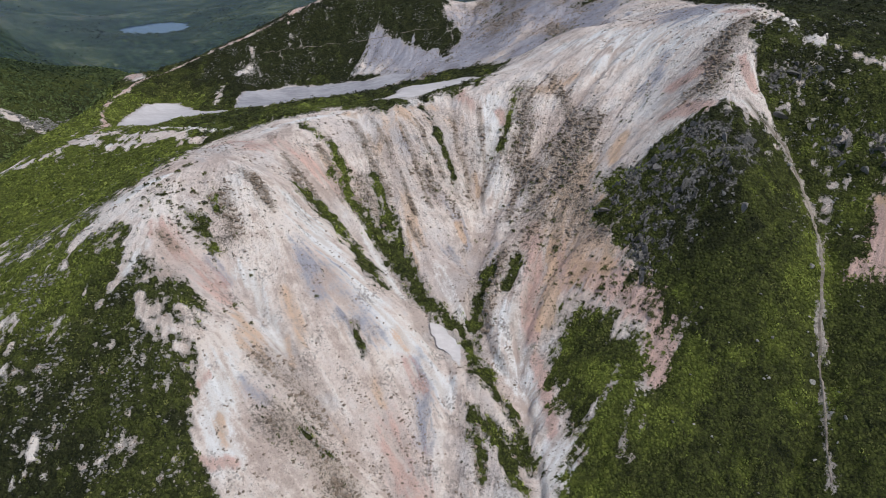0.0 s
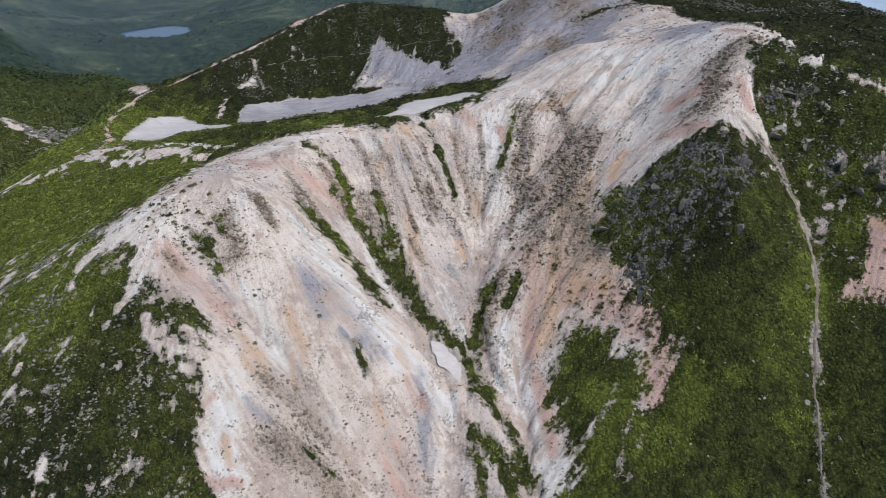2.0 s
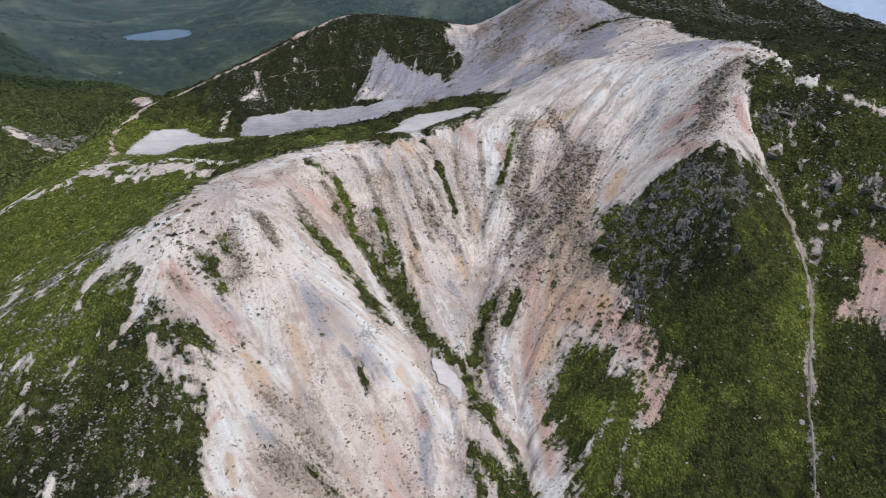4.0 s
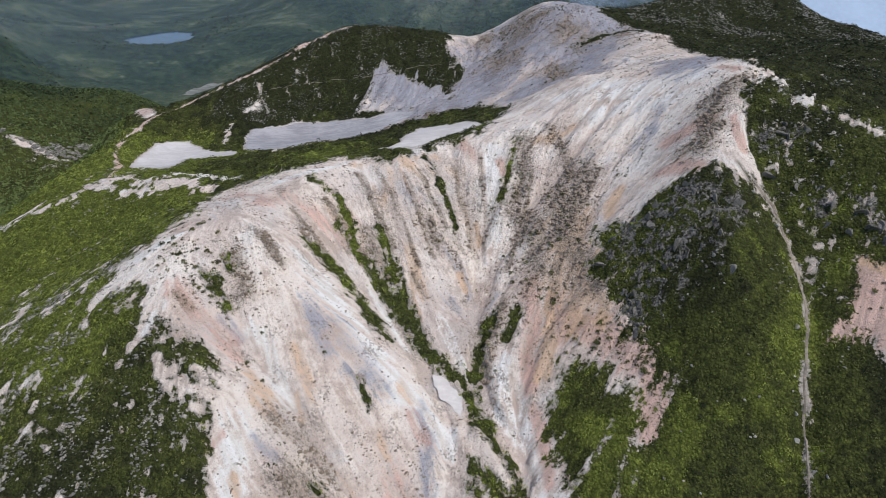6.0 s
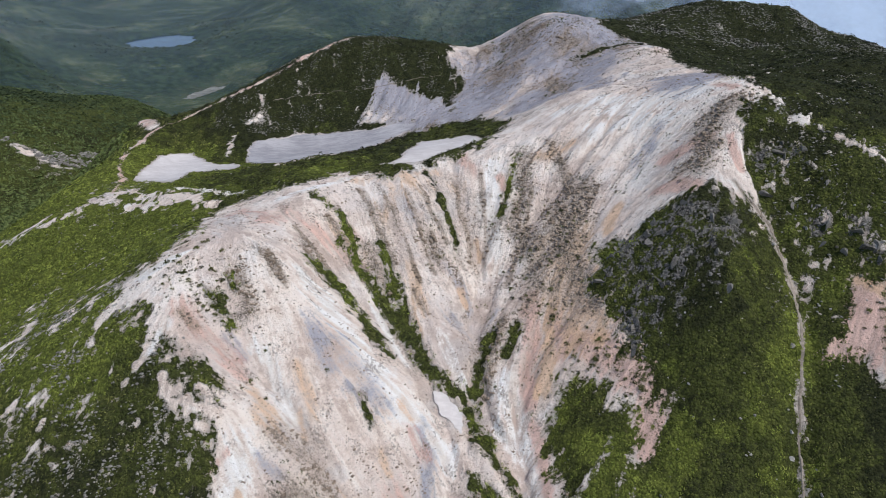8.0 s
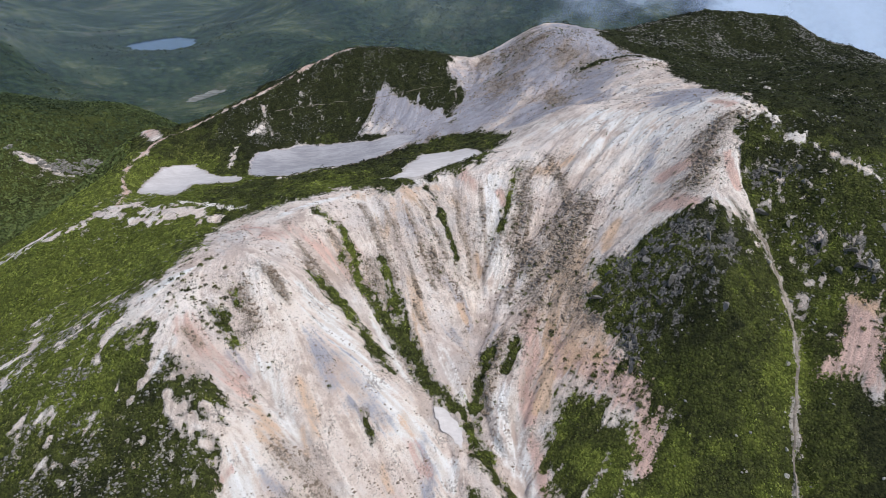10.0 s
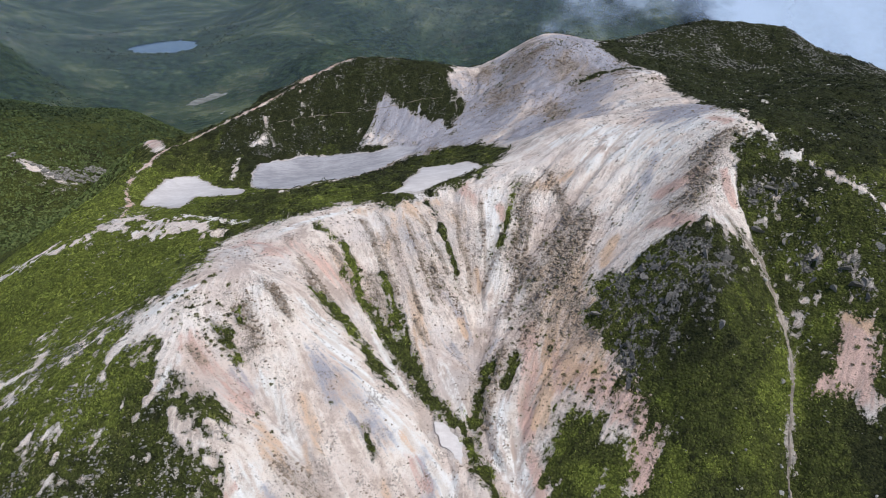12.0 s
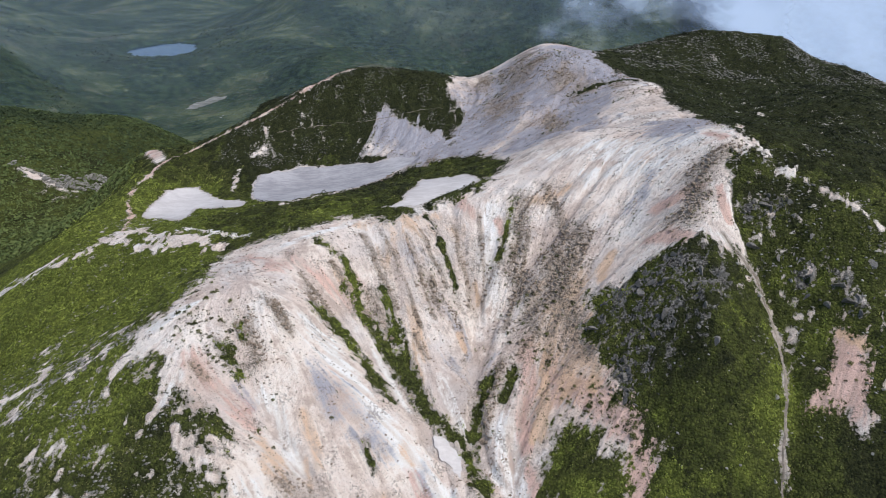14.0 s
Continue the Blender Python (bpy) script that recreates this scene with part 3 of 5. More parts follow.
def inside(x, y, ring):
    """Signed distance to a ring in the plan: above 0 inside."""
    p = np.array(ring, float)
    q = np.roll(p, -1, 0)
    best, odd = np.full(x.shape, 1e9), np.zeros(x.shape, bool)
    for (ax, ay), (bx, by) in zip(p, q):
        vx, vy = bx - ax, by - ay
        t = np.clip(((x - ax) * vx + (y - ay) * vy) / (vx * vx + vy * vy + 1e-9), 0, 1)
        best = np.minimum(best, (x - ax - t * vx) ** 2 + (y - ay - t * vy) ** 2)
        if ay != by:
            odd ^= ((ay > y) != (by > y)) & (x < (bx - ax) * (y - ay) / (by - ay) + ax)
    return np.where(odd, 1, -1) * np.sqrt(best)


def along(x, y, way):
    """Distance to a line in the plan."""
    best = np.full(x.shape, 1e9)
    for (ax, ay), (bx, by) in zip(way[:-1], way[1:]):
        vx, vy = bx - ax, by - ay
        t = np.clip(((x - ax) * vx + (y - ay) * vy) / (vx * vx + vy * vy + 1e-9), 0, 1)
        best = np.minimum(best, (x - ax - t * vx) ** 2 + (y - ay - t * vy) ** 2)
    return np.sqrt(best)


def cover(x, y):
    """What lies on the ground: bare (0.5 at the edge of the growth), crag, flat."""
    near = (np.abs(x + 20) < 330) & (y > 40) & (y < 520)
    bare = np.full(x.shape, 0.08)
    crag, flat = np.zeros(x.shape), np.zeros(x.shape)
    u, v = x[near], y[near]
    broad, fray, crumb = wave_noise(u, v, 18, 21, 3), wave_noise(u, v, 6, 22, 3), wave_noise(u, v, 1.7, 23, 2)
    ragged = 1.2 * broad + 2.2 * fray + 2.6 * crumb + 6 * (on_grid(GRAIN, u, v) - 0.5) + 6 * (on_grid(GRAIN_FINE, u, v) - 0.5)
    little = 0.9 * fray + 0.9 * crumb
    b = 0.5 + np.clip((inside(u, v, BARE) + ragged) / 10, -0.42, 0.5)
    # stony ground shows through the growth in patches drawn out down the slope
    stony = np.zeros(u.shape)
    for cx, cy, r, gain in STONY + STONY_FAR:
        stony = np.maximum(stony, gain * np.exp(-(((u - cx) ** 2 + (v - cy) ** 2) / (r * r)) ** 2))
    for wide, gain, way in STONY_WAYS:
        stony = np.maximum(stony, gain * np.exp(-(along(u, v, way) / wide) ** 2))
    patch = 0.25 * (on_grid(GRAIN, u, v) - 0.5) + 0.5 * (on_grid(GRAIN_FINE, u, v) - 0.5) + 0.3 * fray + 0.55 * crumb + 0.5 * wave_noise(u, v, 3.1, 24, 2)
    b = np.where(stony > 0.05, np.maximum(b, 0.5 + np.clip((patch - 0.68 + 0.46 * stony) * 0.9, -0.42, 0.25)), b)
    f = np.zeros(u.shape)
    for ring in (FLAT_WEST, FLAT_GREY, FLAT_EAST, POOL):
        d = inside(u, v, ring) + little
        b = np.maximum(b, 0.5 + np.clip(d / 2.5, -0.42, 0.5))
        f = np.maximum(f, np.clip(0.5 + d / 2, 0, 1))
    for ring, rough in ((SCREE, 1.1), (ASH_FAN, 0.5), (SCAR_EAST, 0.4), (TONGUE_EAST, 0.3), (KNOB_SCAR, 0.4)):
        b = np.maximum(b, 0.5 + np.clip((inside(u, v, ring) + ragged * rough) / 7, -0.42, 0.5))
    for way, wide, rough in WAYS:
        b = np.maximum(b, 0.5 + np.clip((wide - along(u, v, way) + rough * ((2.0 * crumb + 2.0 * fray) * (0.5 + 0.5 * wide) + 5 * (on_grid(GRAIN_FINE, u, v) - 0.5)) + max(0.0, wide - 1.5) * 2.2 * broad) / 4, -0.42, 0.4))
    for way, wide in GREEN:
        b = np.minimum(b, 0.5 - np.clip((wide * 0.8 - along(u, v, way) + 4 * (on_grid(GRAIN_FINE, u, v) - 0.5) + 2.2 * crumb + 1.0 * fray) / 4.5, -0.5, 0.4))
    c = np.clip(0.45 + (inside(u, v, CRAG) + 5 * broad + 5 * fray) / 14, 0, 0.8)
    for cx, cy in OUTCROPS:
        c = np.maximum(c, np.clip(1.25 - np.hypot(u - cx, v - cy) / 5.0 + fray * 0.9, 0, 1))
    for cx, cy, r in KNOBS:
        c = np.maximum(c, np.clip(1.1 - np.hypot(u - cx, v - cy) / r + fray * 0.7, 0, 1))
    bare[near], crag[near], flat[near] = b, c, f
    return bare, crag, flat


def blots(x, y, spots, drawn=1.7):
    """Soft stains drawn out down the slope."""
    th, r = rill_angle(x, y)
    out = np.zeros(x.shape)
    warp, warp2 = 0.7 * wave_noise(x, y, 9, 33, 3), 0.7 * wave_noise(x, y, 9, 34, 3)
    for sx, sy, size in spots:
        t0, r0 = math.atan2(sx - 14, sy - 96), math.hypot(sx - 14, sy - 96)
        d = ((th - t0) * r0 / size + warp) ** 2 + ((r - r0) / (drawn * size) + warp2) ** 2
        out = np.maximum(out, np.exp(-d))
    return out


def streaks(x, y, lines):
    """Stains along lines: 1 on the line, fading out over its half width."""
    out = np.zeros(x.shape)
    x, y = x + 1.3 * wave_noise(x, y, 8, 35, 3), y + 1.3 * wave_noise(x, y, 8, 36, 3)
    for wide, line in lines:
        p = np.array(line)
        lo, hi = p.min(0) - 3 * wide, p.max(0) + 3 * wide
        k = np.flatnonzero((x > lo[0]) & (x < hi[0]) & (y > lo[1]) & (y < hi[1]))
        out[k] = np.maximum(out[k], np.exp(-(along(x[k], y[k], line) / wide) ** 2))
    return out


def ash_at(x, y):
    """Cool grey ash: faint streaks on the near face, all over the back hill and the basin."""
    back = np.maximum(streaks(x, y, BACK_ASH), blots(x, y, FAR_ASH, 1.7))
    return np.maximum(0.7 * streaks(x, y, BLUE_GREY), 1.35 * back)


def oval(x, y, cx, cy, rx, ry):
    """A wide patch with a soft edge."""
    return np.exp(-(((x - cx) / rx) ** 2 + ((y - cy) / ry) ** 2) ** 2)


def rose_at(x, y):
    rose = np.maximum((0.8 + 0.4 * smooth(-10, 20, x)) * streaks(x, y, ROSE), 0.5 * oval(x, y, 44, 158, 11, 12))
    return np.maximum(rose, blots(x, y, FAR_ROSE, 2.0))


def ochre_at(x, y):
    # the east wall's tan is deepened to carry some of its shade
    tan = np.maximum(0.95 * oval(x, y, 39, 178, 11, 22), 0.62 * oval(x, y, -14, 220, 24, 6))
    return np.maximum((0.8 + 0.45 * smooth(-15, 15, x)) * streaks(x, y, OCHRE), tan)


def gravel_at(x, y):
    # second oval: east wall gravel, made darker to include the wall's shade
    bowl = np.maximum(0.45 * oval(x, y, 2, 203, 34, 17), 0.6 * oval(x, y, 37, 188, 12, 24))
    return np.maximum(np.maximum(streaks(x, y, GRAVEL), np.maximum(bowl, streaks(x, y, RILLS))), blots(x, y, FAR_GRAVEL, 2.1))


def lushness(x, y):
    v = 0.5 + 0.55 * wave_noise(x, y, 28, 31, 4, 0.6) + 0.5 * wave_noise(x, y, 4.5, 32, 3, 0.6)
    for lx, ly, r, gain in LUSH:
        v = v + gain * np.exp(-((x - lx) ** 2 + (y - ly) ** 2) / (r * r))
    return v


# Places of brighter (+) and darker (-) growth: middle, size, gain
LUSH = [(-116, 440, 24, -1.3), (-145, 212, 60, 1.2), (-105, 258, 12, 0.35), (-70, 255, 26, -0.25), (-20, 270, 30, -0.4), (88, 142, 9, 0.55), (86, 120, 8, 0.4), (72, 112, 18, -0.15), (-75, 104, 14, 0.3), (68, 158, 18, -0.1), (60, 125, 8, 0.2), (-40, 372, 55, -0.9), (-100, 335, 28, -0.7), (160, 330, 100, -1.3), (128, 290, 22, 0.55), (180, 420, 70, -0.8), (120, 250, 40, -0.6)]
LUSH += [(112, 185, 22, -0.1), (-82, 103, 26, -0.7), (78, 118, 26, -0.05), (-92, 140, 24, 0.25), (-110, 162, 22, 0.35), (104, 122, 12, -0.2), (10, 140, 30, 0.2), (-20, 178, 26, 0.2), (120, 120, 22, -0.4), (-260, 440, 80, -0.15)]


def stretches(lo, fine_lo, fine_hi, hi, step, near):
    """Grid lines: even where the land is near, wider and wider beyond."""
    mid = list(np.arange(fine_lo, fine_hi + step / 2, step))

    def outwards(start, end, sign, reach):
        line, s = [start], step
        while (end - line[-1]) * sign > 0:
            s *= 1.014 if abs(line[-1] - start) < reach else 1.03
            line.append(line[-1] + sign * s)
        return line
    return np.array(outwards(mid[0], lo, -1, near[0])[:0:-1] + mid + outwards(mid[-1], hi, 1, near[1])[1:])


# ---- materials ----
class Nodes:
    """Short calls for a node tree."""

    def __init__(self, name):
        self.mat = bpy.data.materials.new(name)
        self.mat.use_nodes = True
        self.t = self.mat.node_tree
        self.bsdf = self.t.nodes["Principled BSDF"]

    def put(self, socket, value):
        if isinstance(value, bpy.types.NodeSocket):
            self.t.links.new(value, socket)
        else:
            socket.default_value = value

    def node(self, kind, settings=None, out=0, **inputs):
        n = self.t.nodes.new("ShaderNode" + kind)
        for key, value in (settings or {}).items():
            setattr(n, key, value)
        for key, value in inputs.items():
            self.put(n.inputs[int(key[1:])] if key[0] == "i" and key[1:].isdigit() else n.inputs[key], value)
        return n.outputs[out]

    def math(self, op, a, b=0.0, c=0.0):
        return self.node("Math", {"operation": op}, i0=a, i1=b, i2=c)

    def mix(self, f, a, b):
        n = self.t.nodes.new("ShaderNodeMix")
        n.data_type = "RGBA"
        self.put(n.inputs[0], f)
        self.put(n.inputs[6], a if isinstance(a, bpy.types.NodeSocket) else (*a, 1))
        self.put(n.inputs[7], b if isinstance(b, bpy.types.NodeSocket) else (*b, 1))
        return n.outputs[2]

    def noise(self, vector, scale, detail=4.0, rough=0.55):
        return self.node("TexNoise", Vector=vector, Scale=scale, Detail=detail, Roughness=rough)

    def step(self, v, lo, hi):
        return self.node("MapRange", {"interpolation_type": "SMOOTHSTEP"}, i0=v, i1=lo, i2=hi, i3=0.0, i4=1.0)

    def attr(self, name):
        n = self.t.nodes.new("ShaderNodeAttribute")
        n.attribute_name = name
        s = self.t.nodes.new("ShaderNodeSeparateColor")
        self.t.links.new(n.outputs["Color"], s.inputs[0])
        return s.outputs

    def bump(self, height, strength, distance):
        n = self.t.nodes.new("ShaderNodeBump")
        self.put(n.inputs["Strength"], strength)
        self.put(n.inputs["Distance"], distance)
        self.put(n.inputs["Height"], height)
        self.t.links.new(n.outputs[0], self.bsdf.inputs["Normal"])

    def done(self, color, rough=0.9, spec=0.15):
        self.put(self.bsdf.inputs["Base Color"], color)
        self.put(self.bsdf.inputs["Roughness"], rough)
        self.put(self.bsdf.inputs["Specular IOR Level"], spec)
        return self.mat


def ground_material():
    n = Nodes("altered_rock_and_growth")
    pos = n.node("NewGeometry")
    lay, stain = n.attr("cover"), n.attr("stain")
    rel = n.node("VectorMath", {"operation": "SUBTRACT"}, i0=pos, i1=(14, 96, 0))
    grain = n.attr("grain")
    streak, streak_fine, run_way = grain[0], grain[1], grain[2]
    wisp = n.attr("streak")
    hair, band, runnel = wisp[0], wisp[1], n.step(wisp[2], -0.5, -2.6)
    big, mid, small = n.noise(pos, 0.035, 4.0), n.noise(pos, 0.22, 5.0, 0.6), n.noise(pos, 1.7, 6.0, 0.65)
    cell_n = n.t.nodes.new("ShaderNodeTexVoronoi")
    cell_n.inputs["Scale"].default_value = 1.9
    n.t.links.new(pos, cell_n.inputs["Vector"])
    cell_s = n.t.nodes.new("ShaderNodeSeparateColor")
    n.t.links.new(cell_n.outputs["Color"], cell_s.inputs[0])
    cell, cell_b = cell_s.outputs[0], cell_s.outputs[1]
    clod = n.noise(pos, 0.75, 4.0, 0.7)
    tone = n.math("ADD", n.math("MULTIPLY", streak, 0.30), n.math("ADD", n.math("MULTIPLY", mid, 0.55), n.math("SUBTRACT", n.math("MULTIPLY", big, 0.50), 0.175)))
    gritty = n.noise(pos, 2.6, 7.0, 0.88)
    tone = n.math("ADD", tone, n.math("MULTIPLY", n.math("SUBTRACT", streak_fine, 0.5), 0.22))
    tone = n.math("ADD", tone, n.math("MULTIPLY", n.math("SUBTRACT", clod, 0.5), 0.45))
    tone = n.math("ADD", tone, n.math("MULTIPLY", n.math("SUBTRACT", gritty, 0.5), 0.8))
    tone = n.math("ADD", tone, n.math("MULTIPLY", n.math("SUBTRACT", hair, 0.5), 0.30))
    tone = n.math("SUBTRACT", tone, n.math("MULTIPLY", runnel, 0.10))
    rock = n.mix(n.step(tone, 0.29, 0.47), (0.55, 0.462, 0.415), (0.765, 0.66, 0.595))
    rock = n.mix(n.step(tone, 0.43, 0.61), rock, (0.91, 0.835, 0.775))
    rock = n.mix(n.math("MULTIPLY", n.step(n.noise(pos, 0.055, 4.0, 0.6), 0.46, 0.62), 0.4), rock, (0.64, 0.515, 0.465))
    rock = n.mix(n.math("MULTIPLY", n.step(n.noise(pos, 0.041, 3.0, 0.6), 0.52, 0.66), 0.25), rock, (0.54, 0.53, 0.555))
    hue = n.math("ADD", n.math("MULTIPLY", n.math("SUBTRACT", band, 0.5), 0.5), n.math("ADD", n.math("MULTIPLY", n.math("SUBTRACT", mid, 0.5), 0.8), n.noise(n.node("VectorMath", {"operation": "ADD"}, i0=pos, i1=(71.0, 13.0, 5.0)), 0.07, 4.0, 0.6)))
    rock = n.mix(n.math("MULTIPLY", n.step(hue, 0.52, 0.80), 0.5), rock, n.mix(n.step(tone, 0.4, 0.6), (0.46, 0.46, 0.475), (0.70, 0.70, 0.705)))
    rock = n.mix(n.math("MULTIPLY", n.step(hue, 0.48, 0.22), 0.5), rock, n.mix(n.step(tone, 0.4, 0.6), (0.50, 0.385, 0.33), (0.80, 0.68, 0.59)))
    broken = n.math("ADD", n.math("MULTIPLY", n.math("SUBTRACT", mid, 0.5), 1.2), n.math("ADD", n.math("MULTIPLY", n.math("SUBTRACT", streak, 0.5), 0.7), n.math("MULTIPLY", n.math("SUBTRACT", clod, 0.5), 0.6)))
    broken = n.math("ADD", broken, n.math("ADD", n.math("MULTIPLY", n.math("SUBTRACT", streak_fine, 0.5), 1.0), n.math("MULTIPLY", n.math("SUBTRACT", gritty, 0.5), 1.5)))
    broken = n.math("ADD", broken, n.math("MULTIPLY", n.math("SUBTRACT", hair, 0.5), 0.9))

    def stained(base, amount, colour, most):
        if isinstance(colour, tuple):
            varied = n.math("ADD", n.math("MULTIPLY", gritty, 0.6), n.math("MULTIPLY", streak_fine, 0.4))
            colour = n.mix(n.step(varied, 0.38, 0.62), tuple(c * 0.78 for c in colour), tuple(min(0.92, c * 1.2) for c in colour))
        f = n.step(n.math("ADD", amount, broken), 0.22, 1.05)
        return n.mix(n.math("MULTIPLY", n.math("MULTIPLY", f, n.step(amount, 0.03, 0.25)), most), base, colour)
    rock = stained(rock, n.math("SUBTRACT", 1.0, n.t.nodes["Attribute"].outputs["Alpha"]), (0.93, 0.875, 0.82), 0.88)
    rock = stained(rock, stain[2], (0.315, 0.322, 0.385), 0.88)
    rock = stained(rock, stain[0], (0.61, 0.405, 0.345), 0.85)
    rock = stained(rock, stain[1], (0.63, 0.435, 0.295), 0.8)
    brown = n.t.nodes["Attribute.001"].outputs["Alpha"]
    rock = stained(rock, brown, n.mix(cell, (0.27, 0.205, 0.155), (0.46, 0.355, 0.27)), 0.6)
    # gravel: single stones, darker and lighter than the ground
    gravelly = n.math("MULTIPLY", n.math("SUBTRACT", n.noise(pos, 0.12, 4.0, 0.6), 0.5), 2.0)
    loose = n.math("ADD", n.math("ADD", gravelly, n.math("MULTIPLY", brown, 0.2)), n.math("MULTIPLY", cell, 0.5))
    loose = n.math("ADD", loose,  n.math("ADD", n.math("MULTIPLY", clod, 0.5), n.math("MULTIPLY", streak_fine, 0.35)))
    rock = n.mix(n.math("MULTIPLY", n.step(loose, 0.92, 1.16), 0.6), rock, n.mix(cell_b, (0.16, 0.135, 0.12), (0.37, 0.32, 0.29)))
    thick = n.math("ADD", n.math("MULTIPLY", gravelly, 0.12), n.math("MULTIPLY", brown, 0.11))
    thick = n.math("SUBTRACT", thick, n.math("MULTIPLY", n.math("SUBTRACT", 1.0, n.t.nodes["Attribute"].outputs["Alpha"]), 0.09))
    for size, at in ((4.6, 0.665), (2.6, 0.625), (1.1, 0.65)):
        dots = n.step(n.math("ADD", n.noise(pos, size, 2.5, 0.6), thick), at, at + 0.05)
        rock = n.mix(n.math("MULTIPLY", dots, 0.75), rock, n.mix(cell_b, (0.105, 0.095, 0.075), (0.34, 0.29, 0.25)))
    trodden = n.math("MULTIPLY", run_way, 0.8)
    rock = n.mix(trodden, rock, n.mix(cell, (0.24, 0.21, 0.18), (0.46, 0.405, 0.35)))
    flat_col = n.mix(mid, (0.49, 0.45, 0.435), (0.61, 0.57, 0.55))
    rock = n.mix(n.math("MULTIPLY", lay[2], n.math("SUBTRACT", 1.0, n.math("MULTIPLY", stain[2], 0.8))), rock, flat_col)
    crag_col = n.mix(n.step(n.math("ADD", n.math("MULTIPLY", cell, 0.4), clod), 0.4, 0.95), (0.040, 0.038, 0.036), (0.25, 0.238, 0.225))
    far = n.step(n.node("VectorMath", {"operation": "LENGTH"}, out=1, i0=rel), 480.0, 760.0)
    canopy = n.noise(pos, 0.07, 6.0, 0.75)
    # far growth colours hold some blue of the distance haze
    meadow = n.mix(n.step(n.noise(pos, 0.018, 5.0, 0.7), 0.38, 0.62), (0.042, 0.064, 0.036), (0.108, 0.130, 0.072))
    meadow = n.mix(n.math("MULTIPLY", n.step(n.noise(pos, 0.0055, 4.0, 0.62), 0.52, 0.64), 0.6), meadow, (0.082, 0.080, 0.060))
    wood = n.mix(n.step(canopy, 0.38, 0.64), (0.010, 0.022, 0.016), (0.044, 0.072, 0.038))
    wooded = n.math("ADD", n.noise(pos, 0.0048, 6.0, 0.66), n.math("MULTIPLY", n.math("SUBTRACT", canopy, 0.5), 0.7))
    wild = n.mix(n.step(wooded, 0.43, 0.50), meadow, wood)
    bush_n = n.t.nodes.new("ShaderNodeTexVoronoi")
    bush_n.inputs["Scale"].default_value = 1.15
    n.t.links.new(n.node("VectorMath", {"operation": "ADD"}, i0=pos, i1=n.node("VectorMath", {"operation": "SCALE"}, i0=n.node("TexNoise", out=1, Vector=pos, Scale=0.9), Scale=0.9)), bush_n.inputs["Vector"])
    bush_s = n.t.nodes.new("ShaderNodeSeparateColor")
    n.t.links.new(bush_n.outputs["Color"], bush_s.inputs[0])
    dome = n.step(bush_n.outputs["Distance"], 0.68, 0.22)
    leafy = n.math("ADD", n.math("MULTIPLY", bush_s.outputs[0], 0.4), n.math("ADD", n.math("MULTIPLY", mid, 0.45), n.math("SUBTRACT", n.math("MULTIPLY", gritty, 0.9), 0.2)))
    soil = n.mix(n.step(leafy, 0.35, 1.0), (0.028, 0.036, 0.012), (0.125, 0.145, 0.037))
    soil = n.mix(n.math("MULTIPLY", n.step(n.t.nodes["Attribute.002"].outputs["Alpha"], 0.45, 1.0), 0.75), soil, n.mix(n.step(leafy, 0.35, 0.95), (0.095, 0.124, 0.023), (0.265, 0.31, 0.060)))
    # shade between the bush domes, darkened into the growth colour
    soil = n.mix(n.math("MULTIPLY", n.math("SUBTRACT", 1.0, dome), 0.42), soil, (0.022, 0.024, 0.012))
    soil = n.mix(n.step(n.t.nodes["Attribute.002"].outputs["Alpha"], 0.28, 0.05), soil, n.mix(n.step(leafy, 0.35, 1.0), (0.016, 0.019, 0.009), (0.050, 0.056, 0.023)))
    # fine dark gaps between leaves: their shade is put into the colour
    leaf_gap = n.noise(pos, 4.4, 3.0, 0.7)
    soil = n.mix(n.math("MULTIPLY", n.step(leaf_gap, 0.47, 0.36), 0.7), soil, (0.013, 0.016, 0.007))
    soil = n.mix(n.math("MULTIPLY", n.step(n.noise(pos, 2.1, 4.0, 0.75), 0.57, 0.66), 0.5), soil, (0.150, 0.185, 0.045))
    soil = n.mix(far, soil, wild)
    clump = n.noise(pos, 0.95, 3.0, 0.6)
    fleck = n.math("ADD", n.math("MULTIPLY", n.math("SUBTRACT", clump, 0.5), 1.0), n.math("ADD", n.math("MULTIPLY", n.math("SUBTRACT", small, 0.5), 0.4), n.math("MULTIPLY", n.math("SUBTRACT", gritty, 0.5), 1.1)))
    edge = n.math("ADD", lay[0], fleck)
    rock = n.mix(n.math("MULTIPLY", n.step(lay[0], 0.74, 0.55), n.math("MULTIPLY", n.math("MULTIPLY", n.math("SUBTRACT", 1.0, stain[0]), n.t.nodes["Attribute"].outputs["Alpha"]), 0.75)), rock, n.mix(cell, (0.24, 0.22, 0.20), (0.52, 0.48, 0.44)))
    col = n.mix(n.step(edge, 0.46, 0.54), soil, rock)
    crag_f = n.math("MULTIPLY", n.step(n.math("ADD", n.math("MULTIPLY", lay[1], 0.48), n.math("MULTIPLY", n.math("SUBTRACT", n.noise(pos, 0.35, 4.0, 0.65), 0.5), 1.8)), 0.38, 0.5), n.step(lay[0], 0.75, 0.4))
    col = n.mix(crag_f, col, crag_col)
    grown = n.math("MULTIPLY", n.step(edge, 0.56, 0.44), n.math("SUBTRACT", 1.0, far))
    rise = n.math("ADD", n.math("ADD", n.math("ADD", small, clod), n.math("MULTIPLY", cell, 0.3)), n.math("MULTIPLY", gritty, 0.8))
    rise = n.math("ADD", rise, n.math("MULTIPLY", n.math("MULTIPLY", dome, grown), 1.2))
